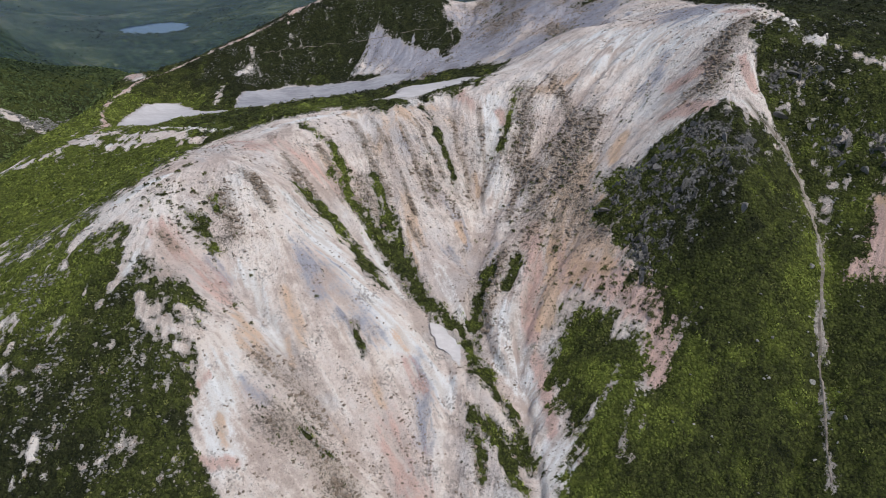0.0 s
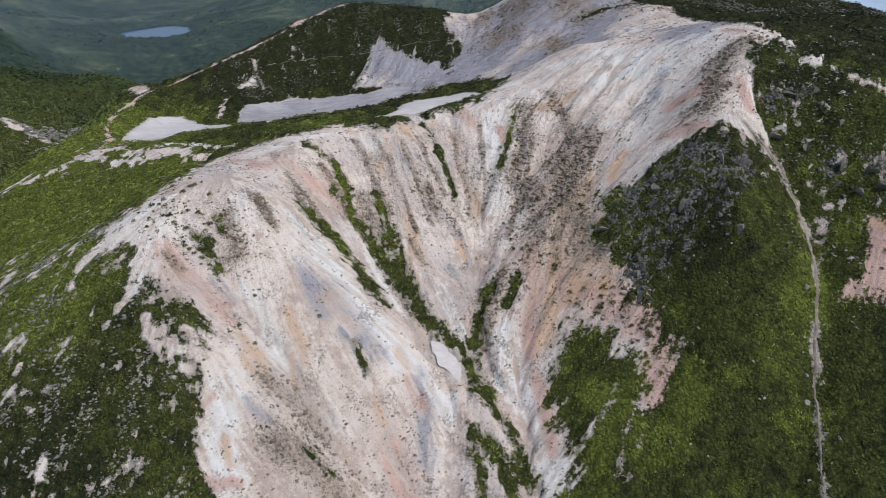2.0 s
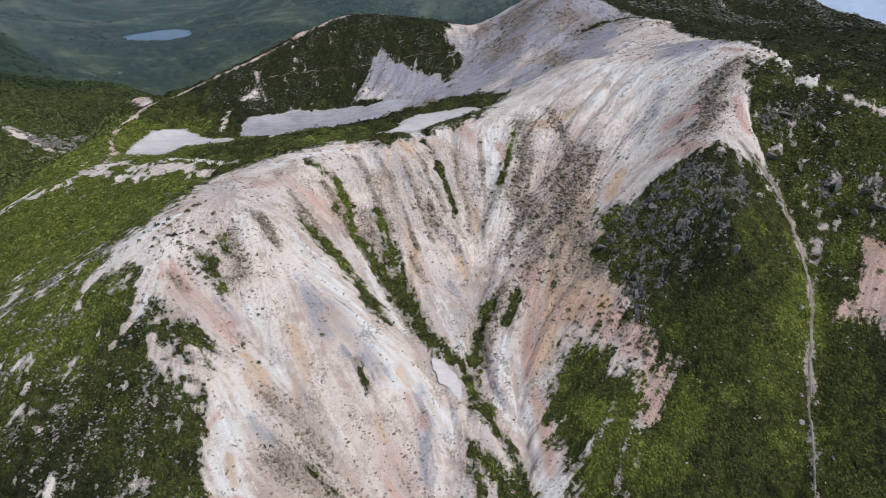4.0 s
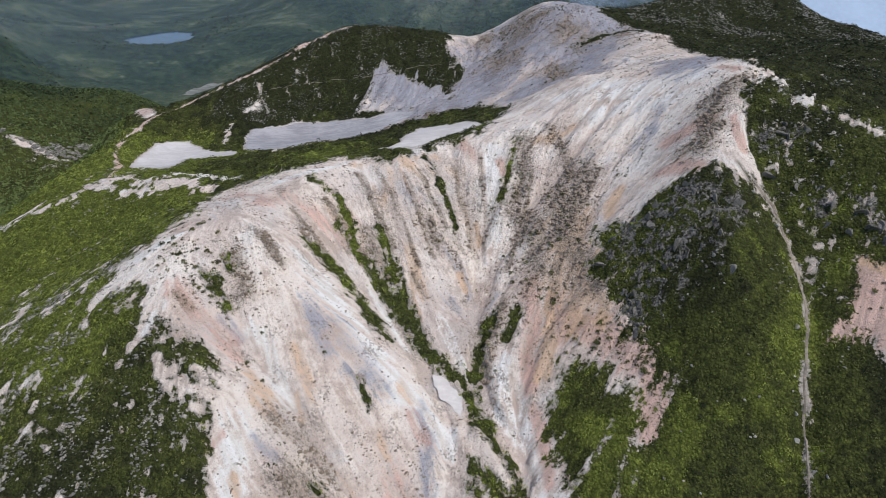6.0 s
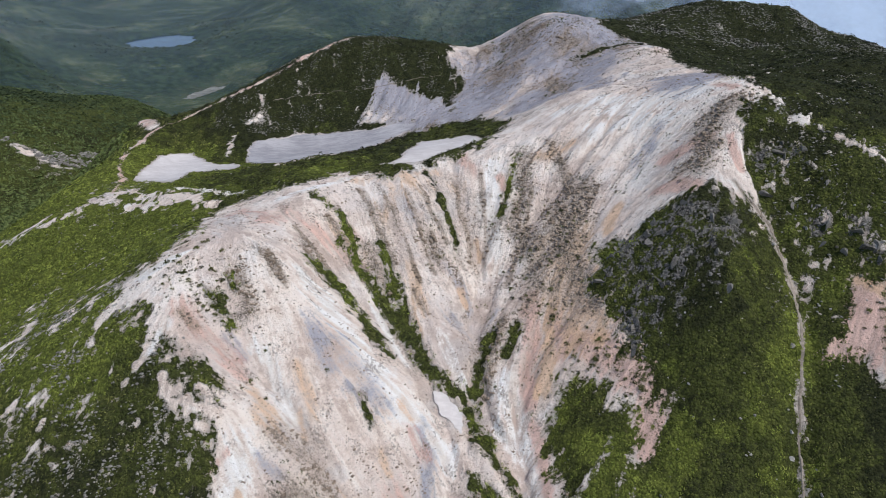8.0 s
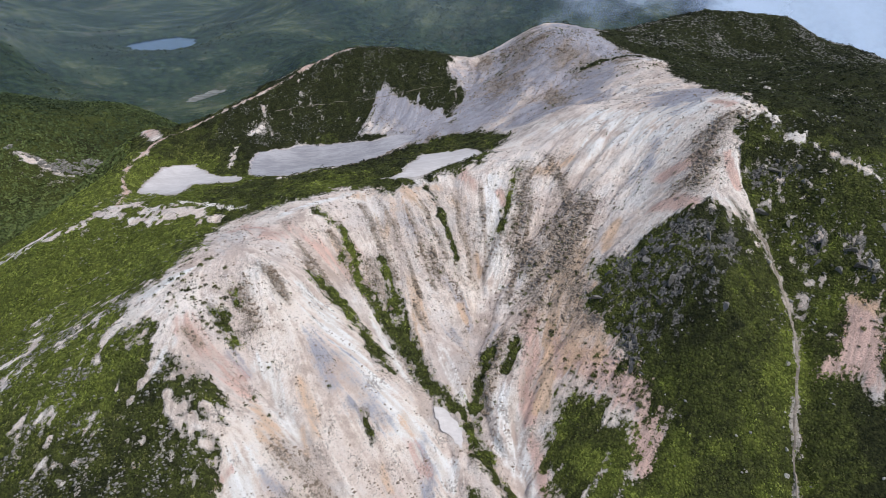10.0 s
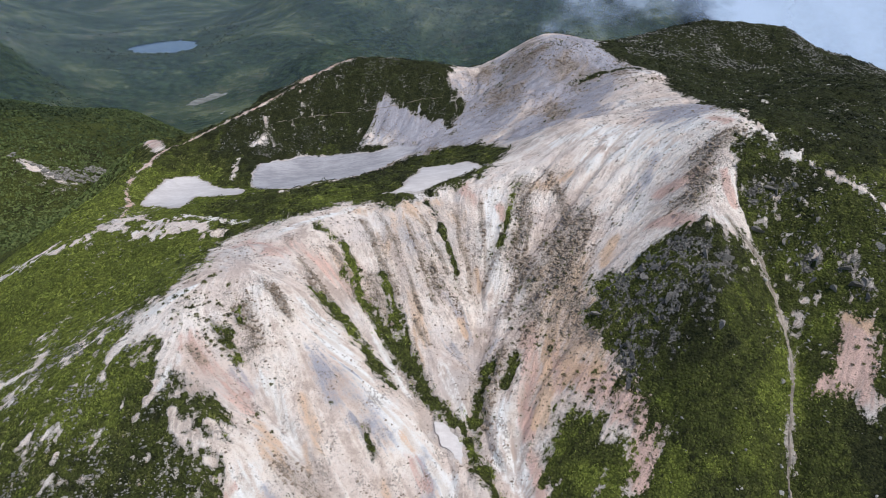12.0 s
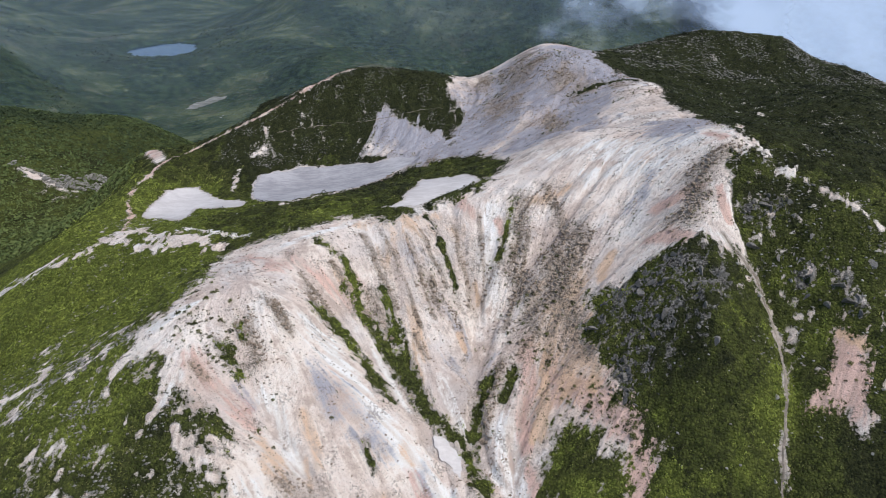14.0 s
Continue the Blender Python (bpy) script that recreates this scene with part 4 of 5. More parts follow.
    rise = n.math("ADD", rise, n.math("MULTIPLY", far, n.math("ADD", n.math("MULTIPLY", n.noise(pos, 0.012, 6.0, 0.6), 60.0), n.math("MULTIPLY", n.noise(pos, 0.11, 3.0, 0.6), 7.0))))
    rise = n.math("ADD", rise, n.math("MULTIPLY", n.math("SUBTRACT", 1.0, grown), n.math("MULTIPLY", hair, 0.6)))
    n.bump(rise, 0.9, 0.46)
    return n.done(col, 0.92, 0.1)


# ---- ground ----
def build_ground():
    gx = stretches(-4600, -128, 124, 4600, STEP, (50, 20))
    gy = stretches(-1500, 90, 250, 4800, STEP, (0, 170))
    X, Y = np.meshgrid(gx, gy)
    x, y = X.ravel(), Y.ravel()
    bare, crag, flat = cover(x, y)
    z = land(x, y) + relief(x, y, np.clip((bare - 0.4) * 4, 0, 1) * (1 - flat), crag) * (1 - 0.95 * flat)
    n, m = len(gx), len(gy)
    i = np.arange(n * m).reshape(m, n)
    quads = np.stack([i[:-1, :-1], i[:-1, 1:], i[1:, 1:], i[1:, :-1]], -1).reshape(-1, 4)
    me = bpy.data.meshes.new("ground")
    me.vertices.add(n * m)
    me.vertices.foreach_set("co", np.stack([x, y, z], -1).astype(np.float32).ravel())
    me.loops.add(quads.size)
    me.loops.foreach_set("vertex_index", quads.ravel().astype(np.int32))
    me.polygons.add(len(quads))
    me.polygons.foreach_set("loop_start", (np.arange(len(quads)) * 4).astype(np.int32))
    me.update(calc_edges=True)
    me.polygons.foreach_set("use_smooth", np.ones(len(quads), bool))
    stains = [rose_at(x, y), ochre_at(x, y), ash_at(x, y), gravel_at(x, y)]
    for way, wide in GREEN:
        stains[3] = np.maximum(stains[3], 0.75 * np.exp(-(along(x, y, way) / (wide * 1.3 + 0.6)) ** 2))
    one = np.ones_like(x)
    trod = np.zeros_like(x)
    for way, wide in ((TRAIL, 1.2), (PATH_CROSS, 0.5)):
        trod = np.maximum(trod, np.exp(-(along(x, y, way) / wide) ** 4))
    grains = [on_grid(GRAIN, x, y), on_grid(GRAIN_FINE, x, y), trod]
    for name, (r, g, b, w) in (("cover", (bare, crag, flat, 1 - streaks(x, y, PALE))), ("stain", stains), ("streak", (hair_at(x, y), on_grid(GRAIN_BROAD, x, y), on_grid(CUT, x, y), one)), ("grain", grains + [np.clip(lushness(x, y), 0, 1)])):
        a = me.attributes.new(name, "FLOAT_COLOR", "POINT")
        a.data.foreach_set("color", np.stack([r, g, b, w], -1).astype(np.float32).ravel())
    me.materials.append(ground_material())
    ob = new("ground", me)
    return tagged(ob, "bare pale volcanic slope with gullies amid green alpine growth", "ground", kind="structure")


ground = build_ground()


def mesh_of(name, verts, faces, material, smooth_faces=False):
    """A mesh from arrays; the faces all have the same count of corners."""
    me = bpy.data.meshes.new(name)
    me.vertices.add(len(verts))
    me.vertices.foreach_set("co", np.asarray(verts, np.float32).ravel())
    faces = np.asarray(faces, np.int32)
    me.loops.add(faces.size)
    me.loops.foreach_set("vertex_index", faces.ravel())
    me.polygons.add(len(faces))
    me.polygons.foreach_set("loop_start", np.arange(len(faces), dtype=np.int32) * faces.shape[1])
    me.update(calc_edges=True)
    if smooth_faces:
        me.polygons.foreach_set("use_smooth", np.ones(len(faces), bool))
    me.materials.append(material)
    return me


def surface(x, y):
    """Height of the ground with its relief, and what covers it."""
    bare, crag, flat = cover(x, y)
    return land(x, y) + relief(x, y, np.clip((bare - 0.4) * 4, 0, 1) * (1 - flat), crag) * (1 - 0.95 * flat), bare, crag, flat


rng = np.random.default_rng(7)


def fall_of(x, y):
    """How the ground leans at places: its rise per metre along x and y."""
    return (land(x + 1.0, y) - land(x - 1.0, y)) / 2, (land(x, y + 1.0) - land(x, y - 1.0)) / 2


def leaves(x, y, z, radius, height, count, size, level=False):
    """Low bushes as many small leaf-sprays, seated on the slope: vertices and quads."""
    n = len(x)
    gx, gy = (np.zeros(n), np.zeros(n)) if level else fall_of(x, y)
    a, d = rng.uniform(0, 2 * np.pi, (n, count)), np.sqrt(rng.uniform(0, 1, (n, count)))
    lift = np.sqrt(np.clip(1 - d * d, 0, 1)) * rng.uniform(0.45, 1.05, (n, count))
    cx = x[:, None] + radius[:, None] * d * np.cos(a)
    cy = y[:, None] + radius[:, None] * d * np.sin(a)
    cz = z[:, None] + height[:, None] * lift + gx[:, None] * (cx - x[:, None]) + gy[:, None] * (cy - y[:, None])
    s = size[:, None] * rng.uniform(0.6, 1.3, (n, count))
    nx, ny = d * np.cos(a) * 1.0 - 0.6 * gx[:, None] + rng.normal(0, 0.4, (n, count)), d * np.sin(a) * 1.0 - 0.6 * gy[:, None] + rng.normal(0, 0.4, (n, count))
    nz = np.full((n, count), 0.75)
    nrm = np.stack([nx, ny, nz], -1)
    nrm /= np.linalg.norm(nrm, axis=-1, keepdims=True)
    r = rng.normal(0, 1, (n, count, 3))
    t = np.cross(nrm, r)
    t /= np.linalg.norm(t, axis=-1, keepdims=True) + 1e-9
    b = np.cross(nrm, t)
    c = np.stack([cx, cy, cz], -1)
    s = s[..., None]
    v = np.stack([c + t * s, c + b * s * 0.6, c - t * s, c - b * s * 0.6], 2).reshape(-1, 3)
    return v, np.arange(len(v)).reshape(-1, 4)


def toned(me, tone, per):
    """Gives each bush its own leaf colour, dark to light."""
    at = me.attributes.new("tone", "FLOAT", "POINT")
    at.data.foreach_set("value", np.repeat(tone, per).astype(np.float32))
    return me


def leaf_material(name, dark, light, tip):
    n = Nodes(name)
    pos = n.node("NewGeometry")
    isle = n.t.nodes["Geometry"].outputs["Random Per Island"]
    a = n.t.nodes.new("ShaderNodeAttribute")
    a.attribute_name = "tone"
    f = n.math("ADD", a.outputs["Fac"], n.math("MULTIPLY", n.math("SUBTRACT", isle, 0.5), 0.35))
    col = n.mix(n.step(f, 0.0, 0.75), dark, light)
    col = n.mix(n.step(f, 0.75, 1.1), col, tip)
    n.done(col, 0.7, 0.2)
    soft = n.t.nodes.new("ShaderNodeBsdfTranslucent")
    n.t.links.new(col, soft.inputs[0])
    blend = n.t.nodes.new("ShaderNodeMixShader")
    blend.inputs[0].default_value = 0.2
    n.t.links.new(n.bsdf.outputs[0], blend.inputs[1])
    n.t.links.new(soft.outputs[0], blend.inputs[2])
    n.t.links.new(blend.outputs[0], n.t.nodes["Material Output"].inputs[0])
    return n.mat


def stone_material(name, dark, light, lichen):
    n = Nodes(name)
    geo = n.node("NewGeometry")
    isle = n.t.nodes["Geometry"].outputs["Random Per Island"]
    own = n.node("ObjectInfo", out=5)
    f = n.math("ADD", n.math("MULTIPLY", n.noise(geo, 2.6, 6.0, 0.75), 0.7), n.math("ADD", n.math("MULTIPLY", isle, 0.2), n.math("MULTIPLY", own, 0.2)))
    col = n.mix(n.step(f, 0.35, 0.75), dark, light)
    col = n.mix(n.step(n.noise(geo, 3.1, 3.0), 0.6, 0.7), col, lichen)
    col = n.mix(n.math("MULTIPLY", n.step(n.noise(geo, 5.5, 3.0, 0.7), 0.45, 0.36), 0.7), col, tuple(c * 0.5 for c in dark))
    n.bump(n.noise(geo, 4.0, 6.0, 0.7), 0.9, 0.3)
    return n.done(col, 0.9, 0.15)


DARK_LEAF = leaf_material("dwarf_pine_needles", (0.026, 0.031, 0.012), (0.132, 0.144, 0.044), (0.215, 0.222, 0.066))
HEATH_LEAF = leaf_material("dark_heath_leaves", (0.012, 0.016, 0.007), (0.042, 0.052, 0.019), (0.085, 0.096, 0.035))
BRIGHT_LEAF = leaf_material("fresh_green_leaves", (0.082, 0.103, 0.020), (0.262, 0.315, 0.062), (0.30, 0.345, 0.082))
WOODS_LEAF = leaf_material("far_wood_leaves", (0.034, 0.052, 0.026), (0.105, 0.142, 0.05), (0.16, 0.20, 0.066))
PALE_STONE = stone_material("pale_lichened_stone", (0.15, 0.143, 0.135), (0.47, 0.45, 0.425), (0.22, 0.22, 0.19))
BROWN_STONE = stone_material("brown_scree_stone", (0.15, 0.115, 0.088), (0.37, 0.295, 0.235), (0.18, 0.155, 0.115))
CRAG_STONE = stone_material("dark_crag_stone", (0.040, 0.038, 0.036), (0.245, 0.233, 0.22), (0.09, 0.10, 0.06))

GOLD = (1 + 5 ** 0.5) / 2
ICO_V = np.array([(-1, GOLD, 0), (1, GOLD, 0), (-1, -GOLD, 0), (1, -GOLD, 0), (0, -1, GOLD), (0, 1, GOLD), (0, -1, -GOLD), (0, 1, -GOLD), (GOLD, 0, -1), (GOLD, 0, 1), (-GOLD, 0, -1), (-GOLD, 0, 1)]) / 1.9
ICO_F = np.array([(0, 11, 5), (0, 5, 1), (0, 1, 7), (0, 7, 10), (0, 10, 11), (1, 5, 9), (5, 11, 4), (11, 10, 2), (10, 7, 6), (7, 1, 8), (3, 9, 4), (3, 4, 2), (3, 2, 6), (3, 6, 8), (3, 8, 9), (4, 9, 5), (2, 4, 11), (6, 2, 10), (8, 6, 7), (9, 8, 1)])


OCTA_V = np.array([(1, 0, 0), (-1, 0, 0), (0, 1, 0), (0, -1, 0), (0, 0, 1), (0, 0, -1)], float)
OCTA_F = np.array([(0, 2, 4), (2, 1, 4), (1, 3, 4), (3, 0, 4), (2, 0, 5), (1, 2, 5), (3, 1, 5), (0, 3, 5)])


def stones(x, y, z, size, flatness=0.6, solid=(ICO_V, ICO_F)):
    """Many loose stones as one set of vertices and triangles."""
    n, k = len(x), len(solid[0])
    v = np.repeat(solid[0][None], n, 0) * rng.uniform(0.7, 1.25, (n, k, 1))
    v = v * np.stack([rng.uniform(0.7, 1.3, n), rng.uniform(0.7, 1.3, n), rng.uniform(0.5, 1.1, n) * flatness], -1)[:, None]
    a = rng.uniform(0, 2 * np.pi, n)
    c, s = np.cos(a)[:, None], np.sin(a)[:, None]
    v = np.stack([v[..., 0] * c - v[..., 1] * s, v[..., 0] * s + v[..., 1] * c, v[..., 2]], -1)
    v = v * size[:, None, None] + np.stack([x, y, z + size * 0.12 * flatness], -1)[:, None]
    f = (solid[1][None] + k * np.arange(n)[:, None, None]).reshape(-1, 3)
    return v.reshape(-1, 3), f


def spread(x0, x1, y0, y1, per_square):
    n = int((x1 - x0) * (y1 - y0) * per_square)
    return rng.uniform(x0, x1, n), rng.uniform(y0, y1, n)


# ---- growth on the slopes ----
def build_growth():
    xs, ys, far = [], [], []
    for x0, x1, y0, y1, d in ((-135, 130, 84, 180, 1.15), (-190, 135, 180, 262, 0.65), (-190, 130, 262, 330, 0.45), (-170, 290, 330, 440, 0.34), (130, 290, 180, 330, 0.3)):
        x, y = spread(x0, x1, y0, y1, d)
        xs.append(x), ys.append(y), far.append(np.full(len(x), 0.64 / math.sqrt(d)))
    x, y, grow = np.concatenate(xs), np.concatenate(ys), np.concatenate(far)
    z, bare, crag, flat = surface(x, y)
    gap = wave_noise(x, y, 3.2, 43, 2)
    keep = (bare + 0.28 * wave_noise(x, y, 2.6, 44, 2) + rng.normal(0, 0.06, len(x)) < 0.5) & (crag < rng.uniform(0.3, 1.4, len(x))) & (gap > -0.36)
    x, y, z, grow, gap = x[keep], y[keep], z[keep], grow[keep], gap[keep]
    rich = lushness(x, y) + rng.normal(0, 0.10, len(x))
    lush, heath = rich > 0.66, rich < 0.16
    for name, pick, mat, h, label in (("heath_growth", heath, HEATH_LEAF, 0.5, "dark brownish heath on the high ridges and hills"),
                                      ("dwarf_pine_growth", ~lush & ~heath, DARK_LEAF, 0.6, "dense dark green dwarf pine and heath covering the slopes"),
                                      ("green_herb_growth", lush, BRIGHT_LEAF, 0.55, "bright green leafy herbs and low shrubs among dwarf pine")):
        g = grow[pick]
        n = len(g)
        r = (0.45 + 1.15 * rng.uniform(0, 1, n) ** 2.2) * g
        tall = np.clip(0.6 + 1.8 * (gap[pick] + 0.2), 0.3, 2.2)
        v, f = leaves(x[pick], y[pick], z[pick] - 0.1, r, r * h * tall * rng.uniform(0.6, 1.5, n), 10, 0.11 * g + 0.24 * r)
        tone = np.clip((0.46 if name == "green_herb_growth" else 0.36) + 0.55 * wave_noise(x[pick], y[pick], 26, 48, 3) + 0.6 * wave_noise(x[pick], y[pick], 5, 49, 2) + rng.normal(0, 0.30, n), 0, 1.1)
        tagged(new(name, toned(mesh_of(name, v, f, mat), tone, 40)), label, "shrubs", kind="stuff")


def build_sprouts():
    """Loose tufts along the runnels and at the ragged edges of the growth."""
    x, y = spread(-115, 115, 90, 262, 1.6)
    z, bare, crag, flat = surface(x, y)
    odds = 0.7 * np.exp(-((bare - 0.5) / 0.16) ** 2) * smooth(-0.3, 0.4, wave_noise(x, y, 12, 45, 2))
    for way, wide in GREEN:
        odds = np.maximum(odds, 0.95 * np.exp(-(along(x, y, way) / (wide * 1.2)) ** 2))
    k = (odds * (0.75 + wave_noise(x, y, 2.5, 46, 2)) > rng.uniform(0.15, 1, len(x))) & (bare > 0.47) & (flat < 0.3)
    n = int(k.sum())
    r = 0.22 + 0.6 * rng.uniform(0, 1, n) ** 2
    v, f = leaves(x[k], y[k], z[k] - 0.05, r, r * 0.8, 8, r * 0.42)
    tagged(new("scattered_tufts", toned(mesh_of("scattered_tufts", v, f, BRIGHT_LEAF), rng.uniform(-0.2, 0.8, n), 32)), "small green tufts scattered along bare gullies", "shrubs", kind="stuff")


# Bare slopes speckled with dark tufts: half width, share, line
TUFTED = [(9, 0.3, [(25, 226), (24, 206), (27, 188), (22, 176)]), (6, 0.3, [(44, 210), (40, 196), (36, 184)]), (6, 0.35, [(31, 176), (30, 164), (27, 152)]), (7, 0.5, [(40, 158), (50, 148), (53, 140)]), (4, 0.45, [(15, 172), (11, 158)]), (5, 0.4, [(-76, 164), (-72, 158), (-70, 152)]), (5, 0.35, [(-60, 164), (-57, 152)]), (4, 0.3, [(-24, 190), (-15, 176)]), (6, 0.4, [(94, 216), (86, 208), (78, 196)]), (5, 0.4, [(-38, 116), (-26, 108)])]
TUFTED += [(3, 0.5, [(96, 210), (93, 204)]), (4, 0.4, [(-4, 204), (0, 192)]), (5, 0.3, [(68, 215), (58, 204)]), (6, 0.5, [(60.5, 325.5), (72, 329), (88, 333)]), (4, 0.4, [(78, 300), (91, 301)]), (9, 0.4, [(38, 384), (28, 369), (24, 357)]), (6, 0.3, [(54, 298), (43, 295), (28, 293)]), (7, 0.35, [(41, 381), (52, 372), (64, 369)]), (6, 0.3, [(-42, 330), (-36, 345)])]


def build_dark_tufts():
    """Cushions of dark heath and small pines that hold on in the gravel."""
    x, y = (np.concatenate(c) for c in zip(spread(-80, 102, 100, 240, 1.5), spread(-50, 100, 285, 395, 0.9)))
    z, bare, crag, flat = surface(x, y)
    odds = np.full(x.shape, 0.005)
    for wide, share, way in TUFTED:
        odds = np.maximum(odds, share * np.exp(-(along(x, y, way) / wide) ** 2))
    k = (odds * (1 + 1.2 * wave_noise(x, y, 5, 65, 2)) > rng.uniform(0, 1, len(x))) & (bare > 0.52) & (flat < 0.2)
    n = int(k.sum())
    r = (0.16 + 0.42 * rng.uniform(0, 1, n) ** 2.2) * np.where(y[k] > 260, 1.5, 1.0)
    v, f = leaves(x[k], y[k], z[k] - 0.06, r, r * 0.75, 8, r * 0.45)
    tagged(new("dark_tufts", toned(mesh_of("dark_tufts", v, f, DARK_LEAF), rng.uniform(0.0, 0.8, n), 32)), "dark cushions of heath and pine on gravel slopes", "shrubs", kind="stuff")


def build_far_woods():
    sets = []
    for x0, x1, y0, y1, d, lo, hi in ((-420, -150, 330, 640, 0.27, 1.1, 2.5), (-640, 60, 620, 1100, 0.035, 2.0, 4.5), (-1050, 420, 1050, 1750, 0.012, 2.6, 6.0)):
        x, y = spread(x0, x1, y0, y1, d)
        z, bare, crag, flat = surface(x, y)
        wood = wave_noise(x, y, 90 if y0 < 600 else 260, 51, 5, 0.6) + 0.4 * wave_noise(x, y, 60, 53, 3) + rng.normal(0, 0.15, len(x))
        k = (bare < 0.3) & (wood > (-0.55 if y0 < 600 else 0.0)) & ((x < -165) | (y > 480)) & (z > 2.5)
        k &= np.hypot((x - LAKE[0]) / LAKE[2], (y - LAKE[1]) / LAKE[3]) > 1.5
        sets.append((x[k], y[k], z[k], rng.uniform(lo, hi, int(k.sum()))))
    x, y, z, r = (np.concatenate(c) for c in zip(*sets))
    n = len(x)
    v, f = leaves(x, y, z - 0.5, r, r * rng.uniform(0.5, 0.9, n), 6, r * 0.42)
    tagged(new("far_woods", toned(mesh_of("far_woods", v, f, WOODS_LEAF), np.clip((0.75 - 0.75 * smooth(620, 800, y)) + 0.8 * wave_noise(x, y, 120, 52, 3) + rng.normal(0, 0.18, n), 0, 1.1), 24)), "dark green scrub woods covering the lower valley hill", "woods", kind="stuff")


# ---- loose stones ----
SCAR_HILL = [(-300, 440), (-283, 435), (-271, 446), (-257, 473), (-247, 467), (-252, 445), (-264, 436), (-275, 430)]


def build_stones():
    sets = []
    # pale stones among the growth: x0, x1, y0, y1, per square metre, smallest, largest
    for x0, x1, y0, y1, d, lo, hi in ((-125, -52, 95, 170, 2.6, 0.14, 0.6), (-150, -80, 150, 260, 0.4, 0.12, 0.5), (88, 128, 120, 215, 0.8, 0.14, 0.65), (50, 90, 100, 185, 0.06, 0.15, 0.6), (-125, 5, 318, 398, 1.6, 0.2, 0.5), (100, 270, 230, 440, 0.3, 0.2, 0.45), (-110, -40, 225, 300, 0.05, 0.15, 0.4), (-300, -246, 428, 470, 1.6, 0.3, 1.0)):
        x, y = spread(x0, x1, y0, y1, d)
        z, bare, crag, flat = surface(x, y)
        k = (bare < 0.62) & (2.2 * (on_grid(GRAIN, x, y) - 0.5) + 1.1 * wave_noise(x, y, 6, 61, 3) + rng.normal(0, 0.22, len(x)) > 0.42)
        sets.append((x[k], y[k], z[k] + 0.08, lo + (hi - lo) * rng.uniform(0, 1, k.sum()) ** 2.5))
    x, y = spread(-305, -240, 425, 478, 1.8)
    k = (inside(x, y, SCAR_HILL) + 6 * wave_noise(x, y, 9, 62, 3) > 0) & (wave_noise(x, y, 5, 63, 2) > -0.15)
    sets.append((x[k], y[k], surface(x[k], y[k])[0] + 0.2, rng.uniform(0.35, 1.3, k.sum())))
    x, y = spread(95, 290, 360, 450, 1.0)
    k = wave_noise(x, y, 14, 64, 3) + rng.normal(0, 0.3, len(x)) > 0.2
    sets.append((x[k], y[k], surface(x[k], y[k])[0] + 0.15, rng.uniform(0.25, 0.65, k.sum())))
    x, y, z, s = (np.concatenate(c) for c in zip(*sets))
    v, f = stones(x, y, z, s * 1.05, 0.6, (OCTA_V, OCTA_F))
    tagged(new("pale_stones", mesh_of("pale_stones", v, f, PALE_STONE)), "pale lichened stones strewn among the low growth", "stones", kind="stuff")
    # brown scree on the bare slopes
    x, y = spread(-100, 105, 90, 390, 1.9)
    z, bare, crag, flat = surface(x, y)
    more_x, more_y = spread(-70, 100, 100, 240, 2.2)
    pick = gravel_at(more_x, more_y) > rng.uniform(0.25, 1.0, len(more_x))
    x, y = np.concatenate([x, more_x[pick]]), np.concatenate([y, more_y[pick]])
    z, bare, crag, flat = surface(x, y)
    k = (bare > 0.5) & (flat < 0.3) & (2.0 * (on_grid(GRAIN_FINE, x, y) - 0.5) + 0.7 * wave_noise(x, y, 22, 72, 3) + 0.55 * gravel_at(x, y) + rng.normal(0, 0.28, len(x)) > 0.46)
    v, f = stones(x[k], y[k], z[k], 0.13 + (0.38 + 0.4 * gravel_at(x[k], y[k])) * rng.uniform(0, 1, k.sum()) ** 2.6, 0.7, (OCTA_V, OCTA_F))
    tagged(new("brown_scree", mesh_of("brown_scree", v, f, BROWN_STONE)), "small brown and grey scree stones on bare slopes", "stones", kind="stuff")


def part(name, me, parent, label=""):
    ob = new(name, me)
    ob.parent = parent
    return tagged(ob, label)


def rock_mesh(name, seed, material, blocky):
    """A weathered boulder: a cut and roughened ball."""
    bm = bmesh.new()
    bmesh.ops.create_icosphere(bm, subdivisions=2, radius=1.15)
    r = random.Random(seed)
    cuts = [(Vector((r.gauss(0, 1), r.gauss(0, 1), r.gauss(0, 0.7))).normalized(), r.uniform(0.34, 0.66)) for _ in range(blocky)]
    off = Vector((seed * 3.1, seed * 1.7, 0))
    for v in bm.verts:
        p = v.co.copy()
        for nrm, d in cuts:
            over = p.dot(nrm) - d
            if over > 0:
                p -= nrm * over
        v.co = p * (1 + 0.12 * noise.noise(p * 2.3 + off) + 0.12 * noise.noise(p * 5.1 - off))
    me = bpy.data.meshes.new(name)
    bm.to_mesh(me)
    bm.free()
    me.materials.append(material)
    return me


